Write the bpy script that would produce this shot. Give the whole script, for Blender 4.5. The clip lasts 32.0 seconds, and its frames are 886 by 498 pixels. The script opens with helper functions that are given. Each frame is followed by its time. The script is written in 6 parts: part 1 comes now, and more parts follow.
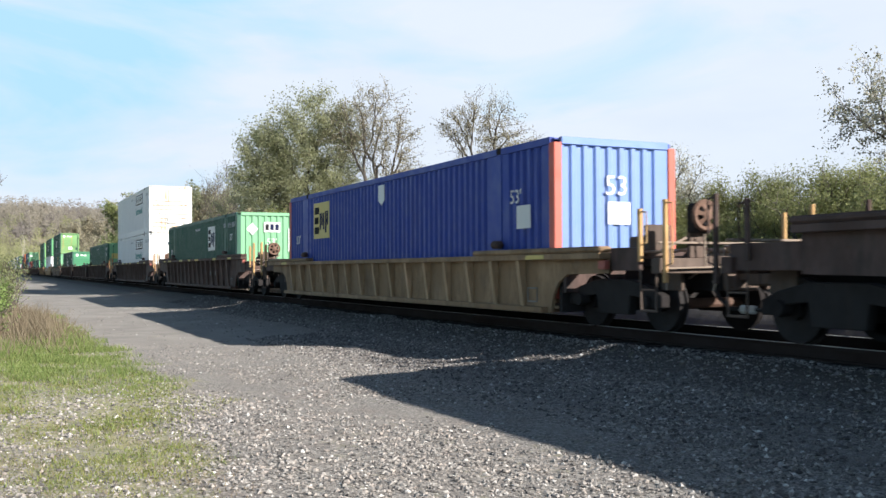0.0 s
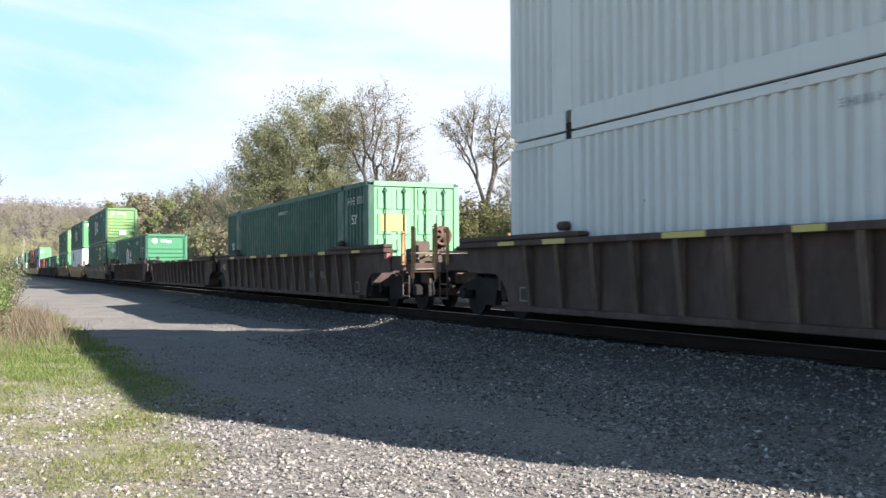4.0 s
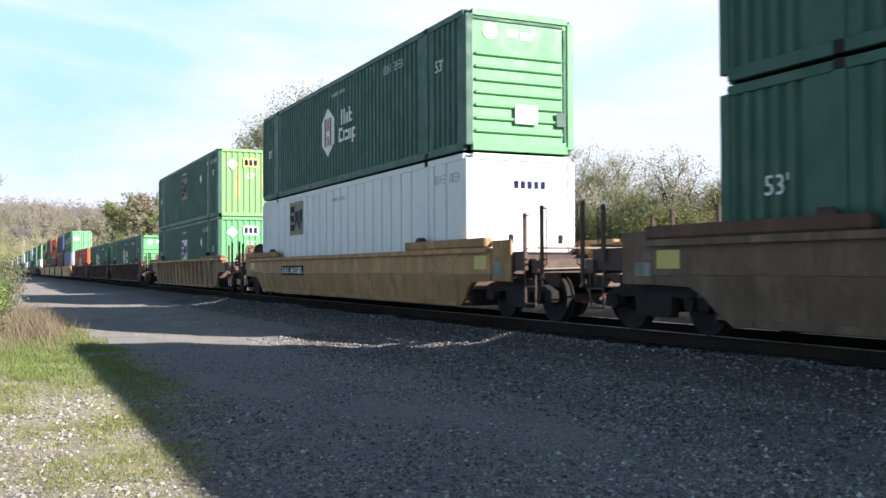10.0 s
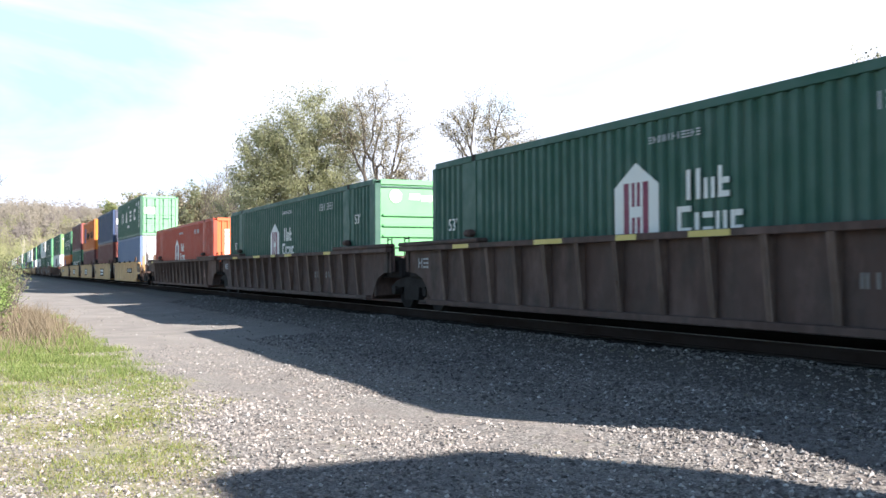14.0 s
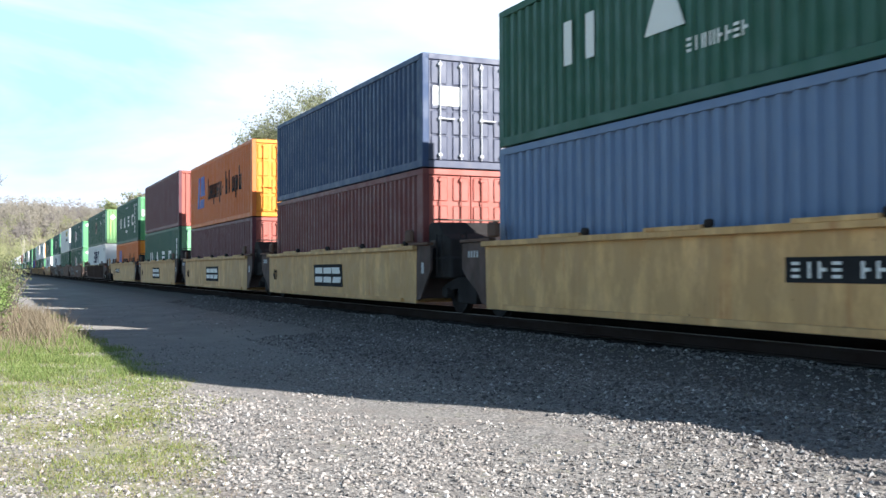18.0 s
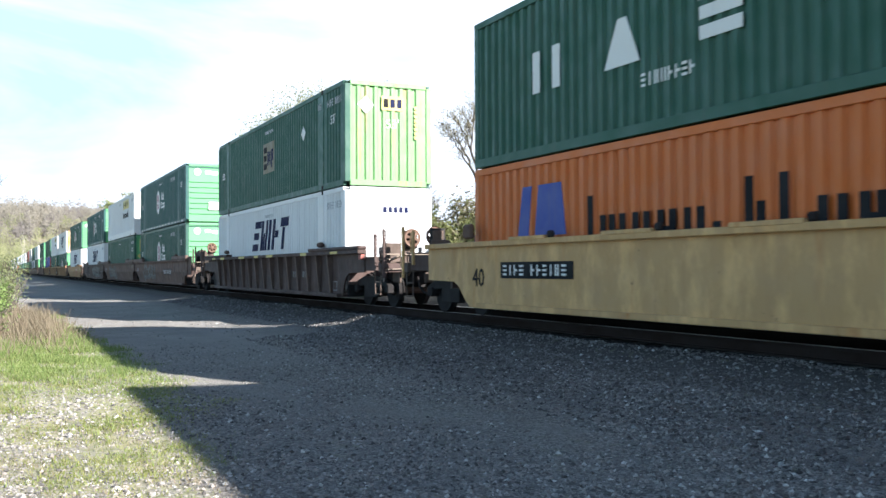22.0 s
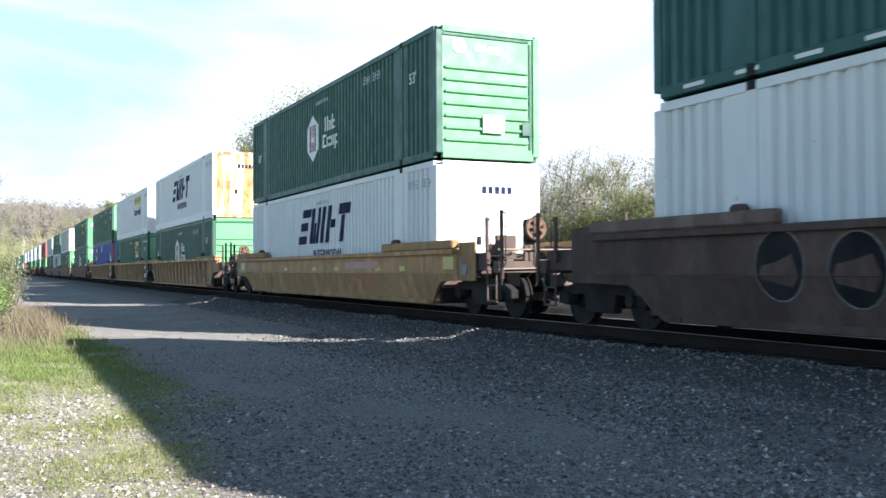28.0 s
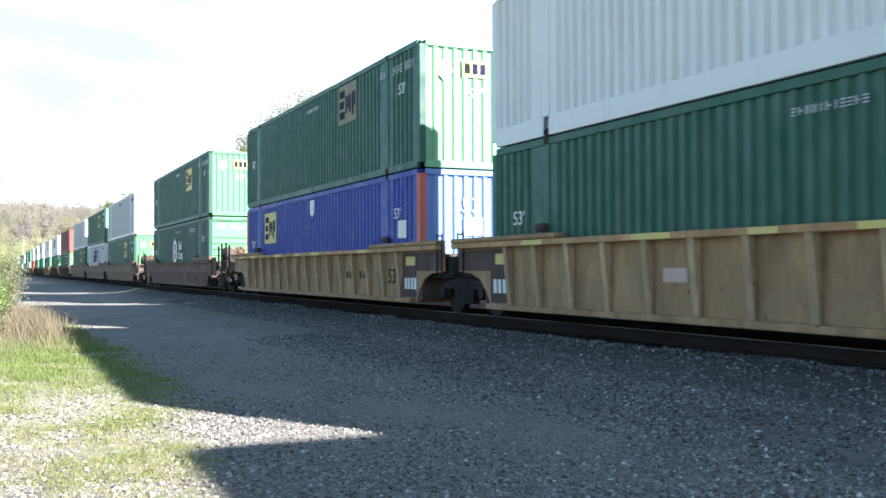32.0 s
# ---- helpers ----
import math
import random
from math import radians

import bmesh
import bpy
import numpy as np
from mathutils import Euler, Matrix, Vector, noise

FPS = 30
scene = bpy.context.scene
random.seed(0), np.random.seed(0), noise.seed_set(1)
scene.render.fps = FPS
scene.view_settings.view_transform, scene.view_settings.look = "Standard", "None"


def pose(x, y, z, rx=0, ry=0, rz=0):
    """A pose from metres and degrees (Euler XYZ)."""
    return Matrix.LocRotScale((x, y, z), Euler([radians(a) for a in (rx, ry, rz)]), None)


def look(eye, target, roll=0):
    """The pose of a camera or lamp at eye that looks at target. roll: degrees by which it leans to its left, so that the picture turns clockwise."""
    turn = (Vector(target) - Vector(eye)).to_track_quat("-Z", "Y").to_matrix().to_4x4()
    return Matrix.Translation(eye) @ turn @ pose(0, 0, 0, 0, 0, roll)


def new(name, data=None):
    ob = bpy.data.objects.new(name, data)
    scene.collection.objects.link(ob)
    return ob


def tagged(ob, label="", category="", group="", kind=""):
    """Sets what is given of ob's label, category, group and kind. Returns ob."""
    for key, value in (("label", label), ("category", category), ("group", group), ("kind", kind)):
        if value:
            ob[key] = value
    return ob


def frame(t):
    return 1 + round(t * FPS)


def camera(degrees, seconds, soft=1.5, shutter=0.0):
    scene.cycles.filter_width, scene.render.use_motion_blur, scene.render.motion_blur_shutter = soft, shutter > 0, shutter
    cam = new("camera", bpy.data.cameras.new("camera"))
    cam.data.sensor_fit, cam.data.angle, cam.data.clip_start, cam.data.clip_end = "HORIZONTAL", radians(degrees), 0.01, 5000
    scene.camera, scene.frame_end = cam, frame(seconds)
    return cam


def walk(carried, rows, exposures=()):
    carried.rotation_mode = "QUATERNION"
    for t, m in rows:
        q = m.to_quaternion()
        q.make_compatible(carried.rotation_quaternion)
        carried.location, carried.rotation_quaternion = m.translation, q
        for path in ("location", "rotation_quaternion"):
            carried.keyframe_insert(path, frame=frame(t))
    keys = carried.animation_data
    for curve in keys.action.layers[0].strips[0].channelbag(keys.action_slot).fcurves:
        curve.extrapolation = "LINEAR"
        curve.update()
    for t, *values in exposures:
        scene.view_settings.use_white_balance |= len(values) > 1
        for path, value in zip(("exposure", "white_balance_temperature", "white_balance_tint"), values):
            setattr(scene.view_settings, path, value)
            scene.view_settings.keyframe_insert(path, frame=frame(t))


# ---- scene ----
# Place: x runs along the track (the train goes towards +x), y across it, z = 0 is the top of the rail.
EYE = (0.0, 0.0, 0.96)
YAW, PITCH, ROLL = 25.188, 1.187, -0.24
cam = camera(49.68, 32.0, soft=1.5, shutter=0.12)
_a, _p = radians(YAW), radians(PITCH)
AIM = (EYE[0] - math.cos(_a) * math.cos(_p), EYE[1] + math.sin(_a) * math.cos(_p), EYE[2] + math.sin(_p))
STILL = look(EYE, AIM, ROLL)
walk(cam, [(0, STILL), (32, STILL)],
     exposures=[(t, stops, 6320 if t < 15 else (6200 if t < 18 else 6020), 15 if 9.5 < t < 14 else (13 if 3.5 < t < 5.5 else 10)) for t, stops in (
         (0, 0.92), (1, 0.95), (2, 0.84), (3, 0.81), (4, 1.17), (5, 1.08), (7, 0.94), (8, 1.1), (9, 1.12), (10, 1.16), (11, 1.24), (12, 1.42), (13.5, 1.54), (16, 1.15), (17, 1.22), (18, 1.34),
         (19, 1.77), (20.5, 1.82), (22, 1.57), (23, 1.2), (24, 1.53), (25, 1.8), (26, 1.6), (28, 1.48), (29, 1.4), (30, 1.38), (30.5, 1.6), (31, 1.58), (32, 1.88))])

TRACK_Y = 9.965          # centre line of the track
SPEED = 15.385           # metres a second
GROUND = -0.65           # gravel yard below the rail top

# ---------------------------------------------------------------- light
SUN_EL, SUN_AZ = 25.8, 30.7      # azimuth from +x towards +y
world = bpy.data.worlds.new("sky")
scene.world = world
world.use_nodes = True


def build_sky():
    nt = world.node_tree
    nt.nodes.clear()
    out = nt.nodes.new("ShaderNodeOutputWorld")
    bg = nt.nodes.new("ShaderNodeBackground")
    sky = nt.nodes.new("ShaderNodeTexSky")
    sky.sky_type, sky.sun_disc = "NISHITA", False
    sky.sun_elevation = radians(SUN_EL)
    sky.sun_rotation = radians(90 - SUN_AZ)
    sky.air_density, sky.dust_density, sky.ozone_density = 1.0, 0.5, 1.4
    co = nt.nodes.new("ShaderNodeTexCoord")
    mp = nt.nodes.new("ShaderNodeMapping")
    mp.inputs["Scale"].default_value = (1.0, 1.0, 4.0)
    n1 = nt.nodes.new("ShaderNodeTexNoise")
    n1.inputs["Scale"].default_value, n1.inputs["Detail"].default_value, n1.inputs["Roughness"].default_value = 2.3, 7, 0.55
    n1.inputs["Distortion"].default_value = 0.5
    rp = nt.nodes.new("ShaderNodeValToRGB")
    rp.color_ramp.elements[0].position, rp.color_ramp.elements[0].color = 0.36, (0, 0, 0, 1)
    rp.color_ramp.elements[1].position, rp.color_ramp.elements[1].color = 0.60, (1, 1, 1, 1)
    cloud = nt.nodes.new("ShaderNodeRGB")
    cloud.outputs[0].default_value = (10.4, 11.3, 12.7, 1)
    # grey-blue bellies in the cloud sheet
    n2 = nt.nodes.new("ShaderNodeTexNoise")
    n2.inputs["Scale"].default_value, n2.inputs["Detail"].default_value, n2.inputs["Roughness"].default_value = 4.5, 6, 0.6
    belly = nt.nodes.new("ShaderNodeMapRange")
    belly.inputs["From Min"].default_value, belly.inputs["From Max"].default_value = 0.42, 0.68
    shaded = nt.nodes.new("ShaderNodeMix")
    shaded.data_type = "RGBA"
    shaded.inputs["B"].default_value = (9.9, 10.9, 12.2, 1)
    veil = nt.nodes.new("ShaderNodeRGB")
    veil.outputs[0].default_value = (6.3, 10.1, 12.9, 1)
    low = nt.nodes.new("ShaderNodeMix")
    low.data_type = "RGBA"
    # the cloud sheet thins out overhead
    sep = nt.nodes.new("ShaderNodeSeparateXYZ")
    thin = nt.nodes.new("ShaderNodeMapRange")
    thin.interpolation_type = "SMOOTHSTEP"
    thin.inputs["From Min"].default_value, thin.inputs["From Max"].default_value = 0.27, 0.46
    thin.inputs["To Min"].default_value, thin.inputs["To Max"].default_value = 1.0, 0.0
    mix = nt.nodes.new("ShaderNodeMix")
    mix.data_type = "RGBA"
    ln = nt.links.new
    ln(co.outputs["Generated"], mp.inputs["Vector"])
    ln(mp.outputs["Vector"], n1.inputs["Vector"])
    # the cloud is thickest low down and towards the sun
    dot = nt.nodes.new("ShaderNodeVectorMath")
    dot.operation = "DOT_PRODUCT"
    dot.inputs[1].default_value = (0.0, 0.34, -0.62)
    ln(co.outputs["Generated"], dot.inputs[0])
    more = nt.nodes.new("ShaderNodeMath")
    more.inputs[1].default_value = 0.075
    ln(dot.outputs["Value"], more.inputs[0])
    total = nt.nodes.new("ShaderNodeMath")
    ln(n1.outputs["Fac"], total.inputs[0])
    ln(more.outputs[0], total.inputs[1])
    ln(total.outputs[0], rp.inputs["Fac"])
    ln(co.outputs["Generated"], sep.inputs[0])
    ln(sep.outputs["Z"], thin.inputs["Value"])
    ln(rp.outputs["Color"], low.inputs["Factor"])
    ln(veil.outputs[0], low.inputs["A"])
    ln(mp.outputs["Vector"], n2.inputs["Vector"])
    ln(n2.outputs["Fac"], belly.inputs["Value"])
    ln(belly.outputs["Result"], shaded.inputs["Factor"])
    ln(cloud.outputs[0], shaded.inputs["A"])
    ln(shaded.outputs["Result"], low.inputs["B"])
    ln(thin.outputs["Result"], mix.inputs["Factor"])
    ln(sky.outputs["Color"], mix.inputs["A"])
    ln(low.outputs["Result"], mix.inputs["B"])
    ln(mix.outputs["Result"], bg.inputs["Color"])
    bg.inputs["Strength"].default_value = 0.042
    ln(bg.outputs[0], out.inputs["Surface"])


build_sky()
sun = new("sun", bpy.data.lights.new("sun", "SUN"))
sun.data.energy, sun.data.angle, sun.data.color = 5.0, radians(0.55), (1.0, 0.94, 0.85)
_e, _z = radians(SUN_EL), radians(SUN_AZ)
sun.matrix_world = look((math.cos(_e) * math.cos(_z) * 60, math.cos(_e) * math.sin(_z) * 60, math.sin(_e) * 60), (0, 0, 0))


# ---------------------------------------------------------------- materials
def material(name, rough=0.6, metal=0.0, gloss=0.5):
    m = bpy.data.materials.new(name)
    m.use_nodes = True
    b = m.node_tree.nodes["Principled BSDF"]
    b.inputs["Roughness"].default_value, b.inputs["Metallic"].default_value = rough, metal
    b.inputs["Specular IOR Level"].default_value = gloss
    return m, m.node_tree, b


def node(nt, kind, **values):
    n = nt.nodes.new(kind)
    for key, value in values.items():
        n.inputs[key.replace("_", " ")].default_value = value
    return n


def rgba(c):
    return (c[0], c[1], c[2], 1.0)


def blend(nt, fac, a, b):
    """Mix of two colours or sockets by a socket."""
    mix = nt.nodes.new("ShaderNodeMix")
    mix.data_type = "RGBA"
    nt.links.new(fac, mix.inputs["Factor"])
    for key, v in (("A", a), ("B", b)):
        if hasattr(v, "links"):
            nt.links.new(v, mix.inputs[key])
        else:
            mix.inputs[key].default_value = rgba(v)
    return mix.outputs["Result"]


def noise_fac(nt, vec, scale, lo, hi, detail=5.0, rough=0.6):
    n = node(nt, "ShaderNodeTexNoise", Scale=scale, Detail=detail, Roughness=rough)
    if vec is not None:
        nt.links.new(vec, n.inputs["Vector"])
    r = node(nt, "ShaderNodeMapRange")
    r.inputs["From Min"].default_value, r.inputs["From Max"].default_value = lo, hi
    nt.links.new(n.outputs["Fac"], r.inputs["Value"])
    return r.outputs["Result"]


def coords(nt, scale=(1, 1, 1), per_object=True):
    co = nt.nodes.new("ShaderNodeTexCoord")
    mp = nt.nodes.new("ShaderNodeMapping")
    mp.inputs["Scale"].default_value = scale
    nt.links.new(co.outputs["Object"], mp.inputs["Vector"])
    if per_object:
        info = nt.nodes.new("ShaderNodeObjectInfo")
        add = nt.nodes.new("ShaderNodeVectorMath")
        mul = nt.nodes.new("ShaderNodeMath")
        mul.operation, mul.inputs[1].default_value = "MULTIPLY", 37.0
        nt.links.new(info.outputs["Random"], mul.inputs[0])
        nt.links.new(mp.outputs["Vector"], add.inputs[0])
        nt.links.new(mul.outputs[0], add.inputs[1])
        return add.outputs[0]
    return mp.outputs["Vector"]


def bump(nt, b, height, strength, dist=0.02):
    n = node(nt, "ShaderNodeBump", Strength=strength, Distance=dist)
    nt.links.new(height, n.inputs["Height"])
    nt.links.new(n.outputs["Normal"], b.inputs["Normal"])


def paint(name, colour, dirt=(0.12, 0.09, 0.065), wear=0.35, rough=0.5, streak=0.5, gloss=0.4, stain=0.0, drip=0.0):
    """Weathered paint on steel: fading, vertical streaks of grime, small rust chips."""
    m, nt, b = material(name, rough, 0.0, gloss)
    v = coords(nt)
    vs = coords(nt, (3.0, 3.0, 0.22))
    faded = tuple(min(1, c * 0.92 + 0.018) for c in colour)
    base = blend(nt, noise_fac(nt, v, 0.9, 0.35, 0.7), colour, faded)
    base = blend(nt, noise_fac(nt, vs, 2.2, 0.56, 0.56 + 0.45 / max(streak, 0.05), 6), base, dirt)
    if stain:
        pale = tuple(min(1, c * 1.5 + 0.02) for c in colour)
        base = blend(nt, noise_fac(nt, coords(nt, (1.5, 1.5, 0.6)), 1.3, 0.48, 0.7, 8, 0.7), base, pale)
        base = blend(nt, noise_fac(nt, coords(nt, (1.4, 1.4, 0.5)), 1.7, 0.5, 0.5 + 0.25 / stain, 8, 0.7), base, dirt)
    if drip:
        runs = noise_fac(nt, coords(nt, (2.6, 2.6, 0.18)), 1.5, 0.60 - 0.22 * drip, 0.76 - 0.22 * drip, 6, 0.6)
        base = blend(nt, runs, base, blend(nt, noise_fac(nt, v, 2.0, 0.4, 0.6), (0.36, 0.13, 0.03), (0.60, 0.33, 0.12)))
    rust = noise_fac(nt, v, 7.0, 0.74 - 0.1 * wear, 0.78 - 0.1 * wear, 8, 0.7)
    base = blend(nt, rust, base, (0.11, 0.05, 0.028))
    nt.links.new(base, b.inputs["Base Color"])
    r = node(nt, "ShaderNodeMapRange")
    r.inputs["To Min"].default_value, r.inputs["To Max"].default_value = rough - 0.1, rough + 0.2
    nt.links.new(noise_fac(nt, v, 3.0, 0.3, 0.7), r.inputs["Value"])
    nt.links.new(r.outputs["Result"], b.inputs["Roughness"])
    bump(nt, b, noise_fac(nt, v, 2.2, 0.2, 0.8, 3), 0.25, 0.012)
    return m


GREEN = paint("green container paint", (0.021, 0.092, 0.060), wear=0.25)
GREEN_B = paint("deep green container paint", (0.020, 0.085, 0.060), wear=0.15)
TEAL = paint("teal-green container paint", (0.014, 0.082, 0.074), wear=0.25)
# green ends: lighter copies of the wall paint, with sunlight put in the colour
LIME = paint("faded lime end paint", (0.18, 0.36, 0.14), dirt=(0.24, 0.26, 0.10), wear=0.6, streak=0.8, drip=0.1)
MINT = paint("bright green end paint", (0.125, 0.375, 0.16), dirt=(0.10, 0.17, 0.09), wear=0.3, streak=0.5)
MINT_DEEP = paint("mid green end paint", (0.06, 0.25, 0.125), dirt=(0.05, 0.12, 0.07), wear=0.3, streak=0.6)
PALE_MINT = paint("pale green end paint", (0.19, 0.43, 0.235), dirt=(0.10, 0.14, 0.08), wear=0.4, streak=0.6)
WHITE = paint("white container paint", (0.71, 0.715, 0.72), dirt=(0.40, 0.385, 0.36), wear=0.6, streak=0.75)
WHITE_RUST = paint("rust-stained white paint", (0.72, 0.70, 0.66), dirt=(0.50, 0.23, 0.07), wear=0.9, streak=0.6, drip=1.0)
WHITE_SPOT = paint("white paint with small rust spots", (0.70, 0.68, 0.63), dirt=(0.58, 0.43, 0.27), wear=0.6, streak=0.7, drip=0.3)
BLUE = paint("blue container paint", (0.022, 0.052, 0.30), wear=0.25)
# lit copy of the blue wall paint for the sunny end
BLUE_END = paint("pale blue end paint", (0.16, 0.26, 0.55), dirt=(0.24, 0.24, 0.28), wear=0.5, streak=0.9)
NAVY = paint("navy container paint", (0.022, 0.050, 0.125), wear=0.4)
# navy with wear, its colour also lightened for the sunlit end
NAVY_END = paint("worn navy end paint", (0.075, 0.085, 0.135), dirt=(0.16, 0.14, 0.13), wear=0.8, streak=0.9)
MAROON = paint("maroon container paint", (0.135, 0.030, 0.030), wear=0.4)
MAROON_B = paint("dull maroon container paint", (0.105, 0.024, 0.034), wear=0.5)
# maroon lightened as if in sun, for the ends; also the emblem red
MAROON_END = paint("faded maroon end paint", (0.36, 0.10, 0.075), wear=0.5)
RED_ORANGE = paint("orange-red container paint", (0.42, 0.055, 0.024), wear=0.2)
# lit copy of the orange-red wall paint
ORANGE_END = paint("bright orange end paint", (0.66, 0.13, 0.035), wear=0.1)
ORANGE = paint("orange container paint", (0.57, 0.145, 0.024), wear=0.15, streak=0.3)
# doors of the orange containers, sunlight added to the wall colour
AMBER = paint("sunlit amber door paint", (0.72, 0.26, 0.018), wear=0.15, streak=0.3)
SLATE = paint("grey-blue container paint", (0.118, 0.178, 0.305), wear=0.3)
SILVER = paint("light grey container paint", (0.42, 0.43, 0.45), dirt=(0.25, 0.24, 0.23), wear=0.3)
CORNER = paint("salmon corner post paint", (0.52, 0.11, 0.075), wear=0.4)
BROWN = paint("brown wagon paint", (0.075, 0.045, 0.036), dirt=(0.05, 0.04, 0.035), wear=0.9, gloss=0.2, rough=0.7, stain=1.0)
DARK_BROWN = paint("dark brown wagon paint", (0.080, 0.050, 0.043), dirt=(0.045, 0.038, 0.034), wear=0.8, gloss=0.2, rough=0.7, stain=1.0)
RED_BROWN = paint("red-brown wagon paint", (0.112, 0.064, 0.048), dirt=(0.05, 0.04, 0.035), wear=0.9, gloss=0.2, rough=0.7, stain=1.0)
WORN_RIB = paint("worn brown rib paint", (0.145, 0.098, 0.08), dirt=(0.06, 0.045, 0.038), wear=1.0, gloss=0.2, rough=0.7, stain=0.8)
TAN_RIB = paint("sun-bleached tan rib paint", (0.45, 0.31, 0.185), dirt=(0.13, 0.085, 0.055), wear=1.0, rough=0.7, gloss=0.25, streak=0.9, stain=0.5)
TAN = paint("tan wagon paint", (0.38, 0.21, 0.09), dirt=(0.12, 0.068, 0.04), wear=1.1, rough=0.65, streak=1.3, stain=0.8)
# road dust on the tan wagons, plus shade for their inward-leaning lower plates
DUSTY = paint("road-dusted brown wagon paint", (0.33, 0.19, 0.088), dirt=(0.19, 0.105, 0.055), wear=0.9, rough=0.75, gloss=0.2, stain=1.0)
MUD = paint("grey-brown wagon paint", (0.15, 0.098, 0.066), dirt=(0.07, 0.05, 0.04), wear=0.9, gloss=0.2, rough=0.7, streak=0.8, stain=1.0)
DULL_TAN = paint("dull tan wagon paint", (0.255, 0.165, 0.092), dirt=(0.10, 0.065, 0.045), wear=1.0, rough=0.7, gloss=0.25, streak=1.1, stain=0.8)
RUST_TAN = paint("rusty tan wagon paint", (0.31, 0.19, 0.098), dirt=(0.12, 0.07, 0.045), wear=1.1, rough=0.7, gloss=0.25, streak=1.1, stain=0.7)
YELLOW = paint("faded yellow wagon paint", (0.48, 0.288, 0.115), dirt=(0.33, 0.18, 0.08), wear=0.8, rough=0.6, streak=1.2, drip=0.08, stain=0.35)
EDGE_BROWN = paint("rust-brown edge paint", (0.115, 0.058, 0.038), dirt=(0.07, 0.045, 0.036), wear=1.0, gloss=0.2, rough=0.7, stain=0.8)
IRON = paint("grimy black iron", (0.022, 0.019, 0.019), dirt=(0.05, 0.038, 0.031), wear=0.5, rough=0.8, gloss=0.12)
GEAR = paint("dusty end gear paint", (0.105, 0.075, 0.06), dirt=(0.05, 0.037, 0.03), wear=0.9, rough=0.75, gloss=0.2, stain=0.6)
# end rails and pipes paled for the sun on them; plates share it
PALE_GEAR = paint("pale dusty steel", (0.27, 0.21, 0.165), dirt=(0.10, 0.07, 0.05), wear=0.9, rough=0.7, gloss=0.25)
RAIL_RUST = paint("dark rusted rail", (0.024, 0.016, 0.014), dirt=(0.035, 0.022, 0.017), wear=0.8, rough=0.95, gloss=0.03)
RUST = paint("rusty steel", (0.10, 0.05, 0.032), dirt=(0.05, 0.03, 0.02), wear=1.0, rough=0.75)
WHEEL_RUST = paint("pale rust on cast iron", (0.165, 0.098, 0.07), dirt=(0.10, 0.06, 0.045), wear=1.0, rough=0.75, gloss=0.2)
BRIGHT = paint("worn bright steel", (0.42, 0.40, 0.38), dirt=(0.2, 0.15, 0.11), wear=0.5, rough=0.4)
MARK_WHITE = paint("white stencil paint", (0.72, 0.72, 0.70), dirt=(0.5, 0.49, 0.45), wear=0.1)
MARK_YELLOW = paint("yellow stencil paint", (0.60, 0.48, 0.15), dirt=(0.35, 0.27, 0.08), wear=0.3)
MARK_BLACK = paint("black stencil paint", (0.014, 0.014, 0.016), dirt=(0.035, 0.035, 0.035), wear=0.1, rough=0.75, gloss=0.1)
MARK_NAVY = paint("dark blue stencil paint", (0.010, 0.014, 0.055), dirt=(0.03, 0.03, 0.06), wear=0.1, rough=0.75, gloss=0.1)
MARK_RED = paint("maroon stencil paint", (0.20, 0.02, 0.06), dirt=(0.2, 0.08, 0.1), wear=0.1)
MARK_FADED = paint("faded emblem paint", (0.17, 0.14, 0.075), dirt=(0.08, 0.1, 0.06), wear=0.6, streak=1.0)
MARK_RED_PALE = paint("faded pink stencil paint", (0.42, 0.22, 0.20), wear=0.3)
PLATE_PINK = paint("faded pink plate paint", (0.52, 0.37, 0.31), wear=0.4, streak=0.8)
GRAFFITI = paint("dull grey spray paint", (0.20, 0.195, 0.19), dirt=(0.07, 0.055, 0.05), wear=0.8, streak=1.2, stain=1.0)
SPRAY_DARK = paint("dark grey spray paint", (0.036, 0.036, 0.033), dirt=(0.055, 0.04, 0.032), wear=0.6, streak=1.0)
MARK_TEAL = paint("teal stencil paint", (0.05, 0.24, 0.24), dirt=(0.2, 0.3, 0.3), wear=0.1)


# ---------------------------------------------------------------- mesh helpers
MESHES = {}


def finish(bm, name, mat, smooth=False):
    me = bpy.data.meshes.new(name)
    bm.to_mesh(me)
    bm.free()
    me.materials.append(mat)
    if smooth:
        for p in me.polygons:
            p.use_smooth = True
    return me


def raw_mesh(name, verts, faces, mat):
    me = bpy.data.meshes.new(name)
    me.from_pydata(verts, [], faces)
    me.materials.append(mat)
    me.update()
    return me


def cached(key, maker):
    if key not in MESHES:
        MESHES[key] = maker()
    return MESHES[key]


def put_box(bm, x0, x1, y0, y1, z0, z1):
    vs = [bm.verts.new((x, y, z)) for x in (x0, x1) for y in (y0, y1) for z in (z0, z1)]
    for q in ((0, 1, 3, 2), (4, 6, 7, 5), (0, 4, 5, 1), (2, 3, 7, 6), (0, 2, 6, 4), (1, 5, 7, 3)):
        bm.faces.new([vs[i] for i in q])


def boxes(list_of_boxes, mat, bevel=0.0, name="shape"):
    """One mesh of axis-aligned boxes, edges rounded by bevel."""
    key = ("boxes", tuple(list_of_boxes), mat.name, bevel)

    def make():
        bm = bmesh.new()
        for b in list_of_boxes:
            put_box(bm, *b)
        if bevel:
            bmesh.ops.bevel(bm, geom=bm.edges[:], offset=bevel, segments=1, affect="EDGES")
        return finish(bm, name, mat)
    return cached(key, make)


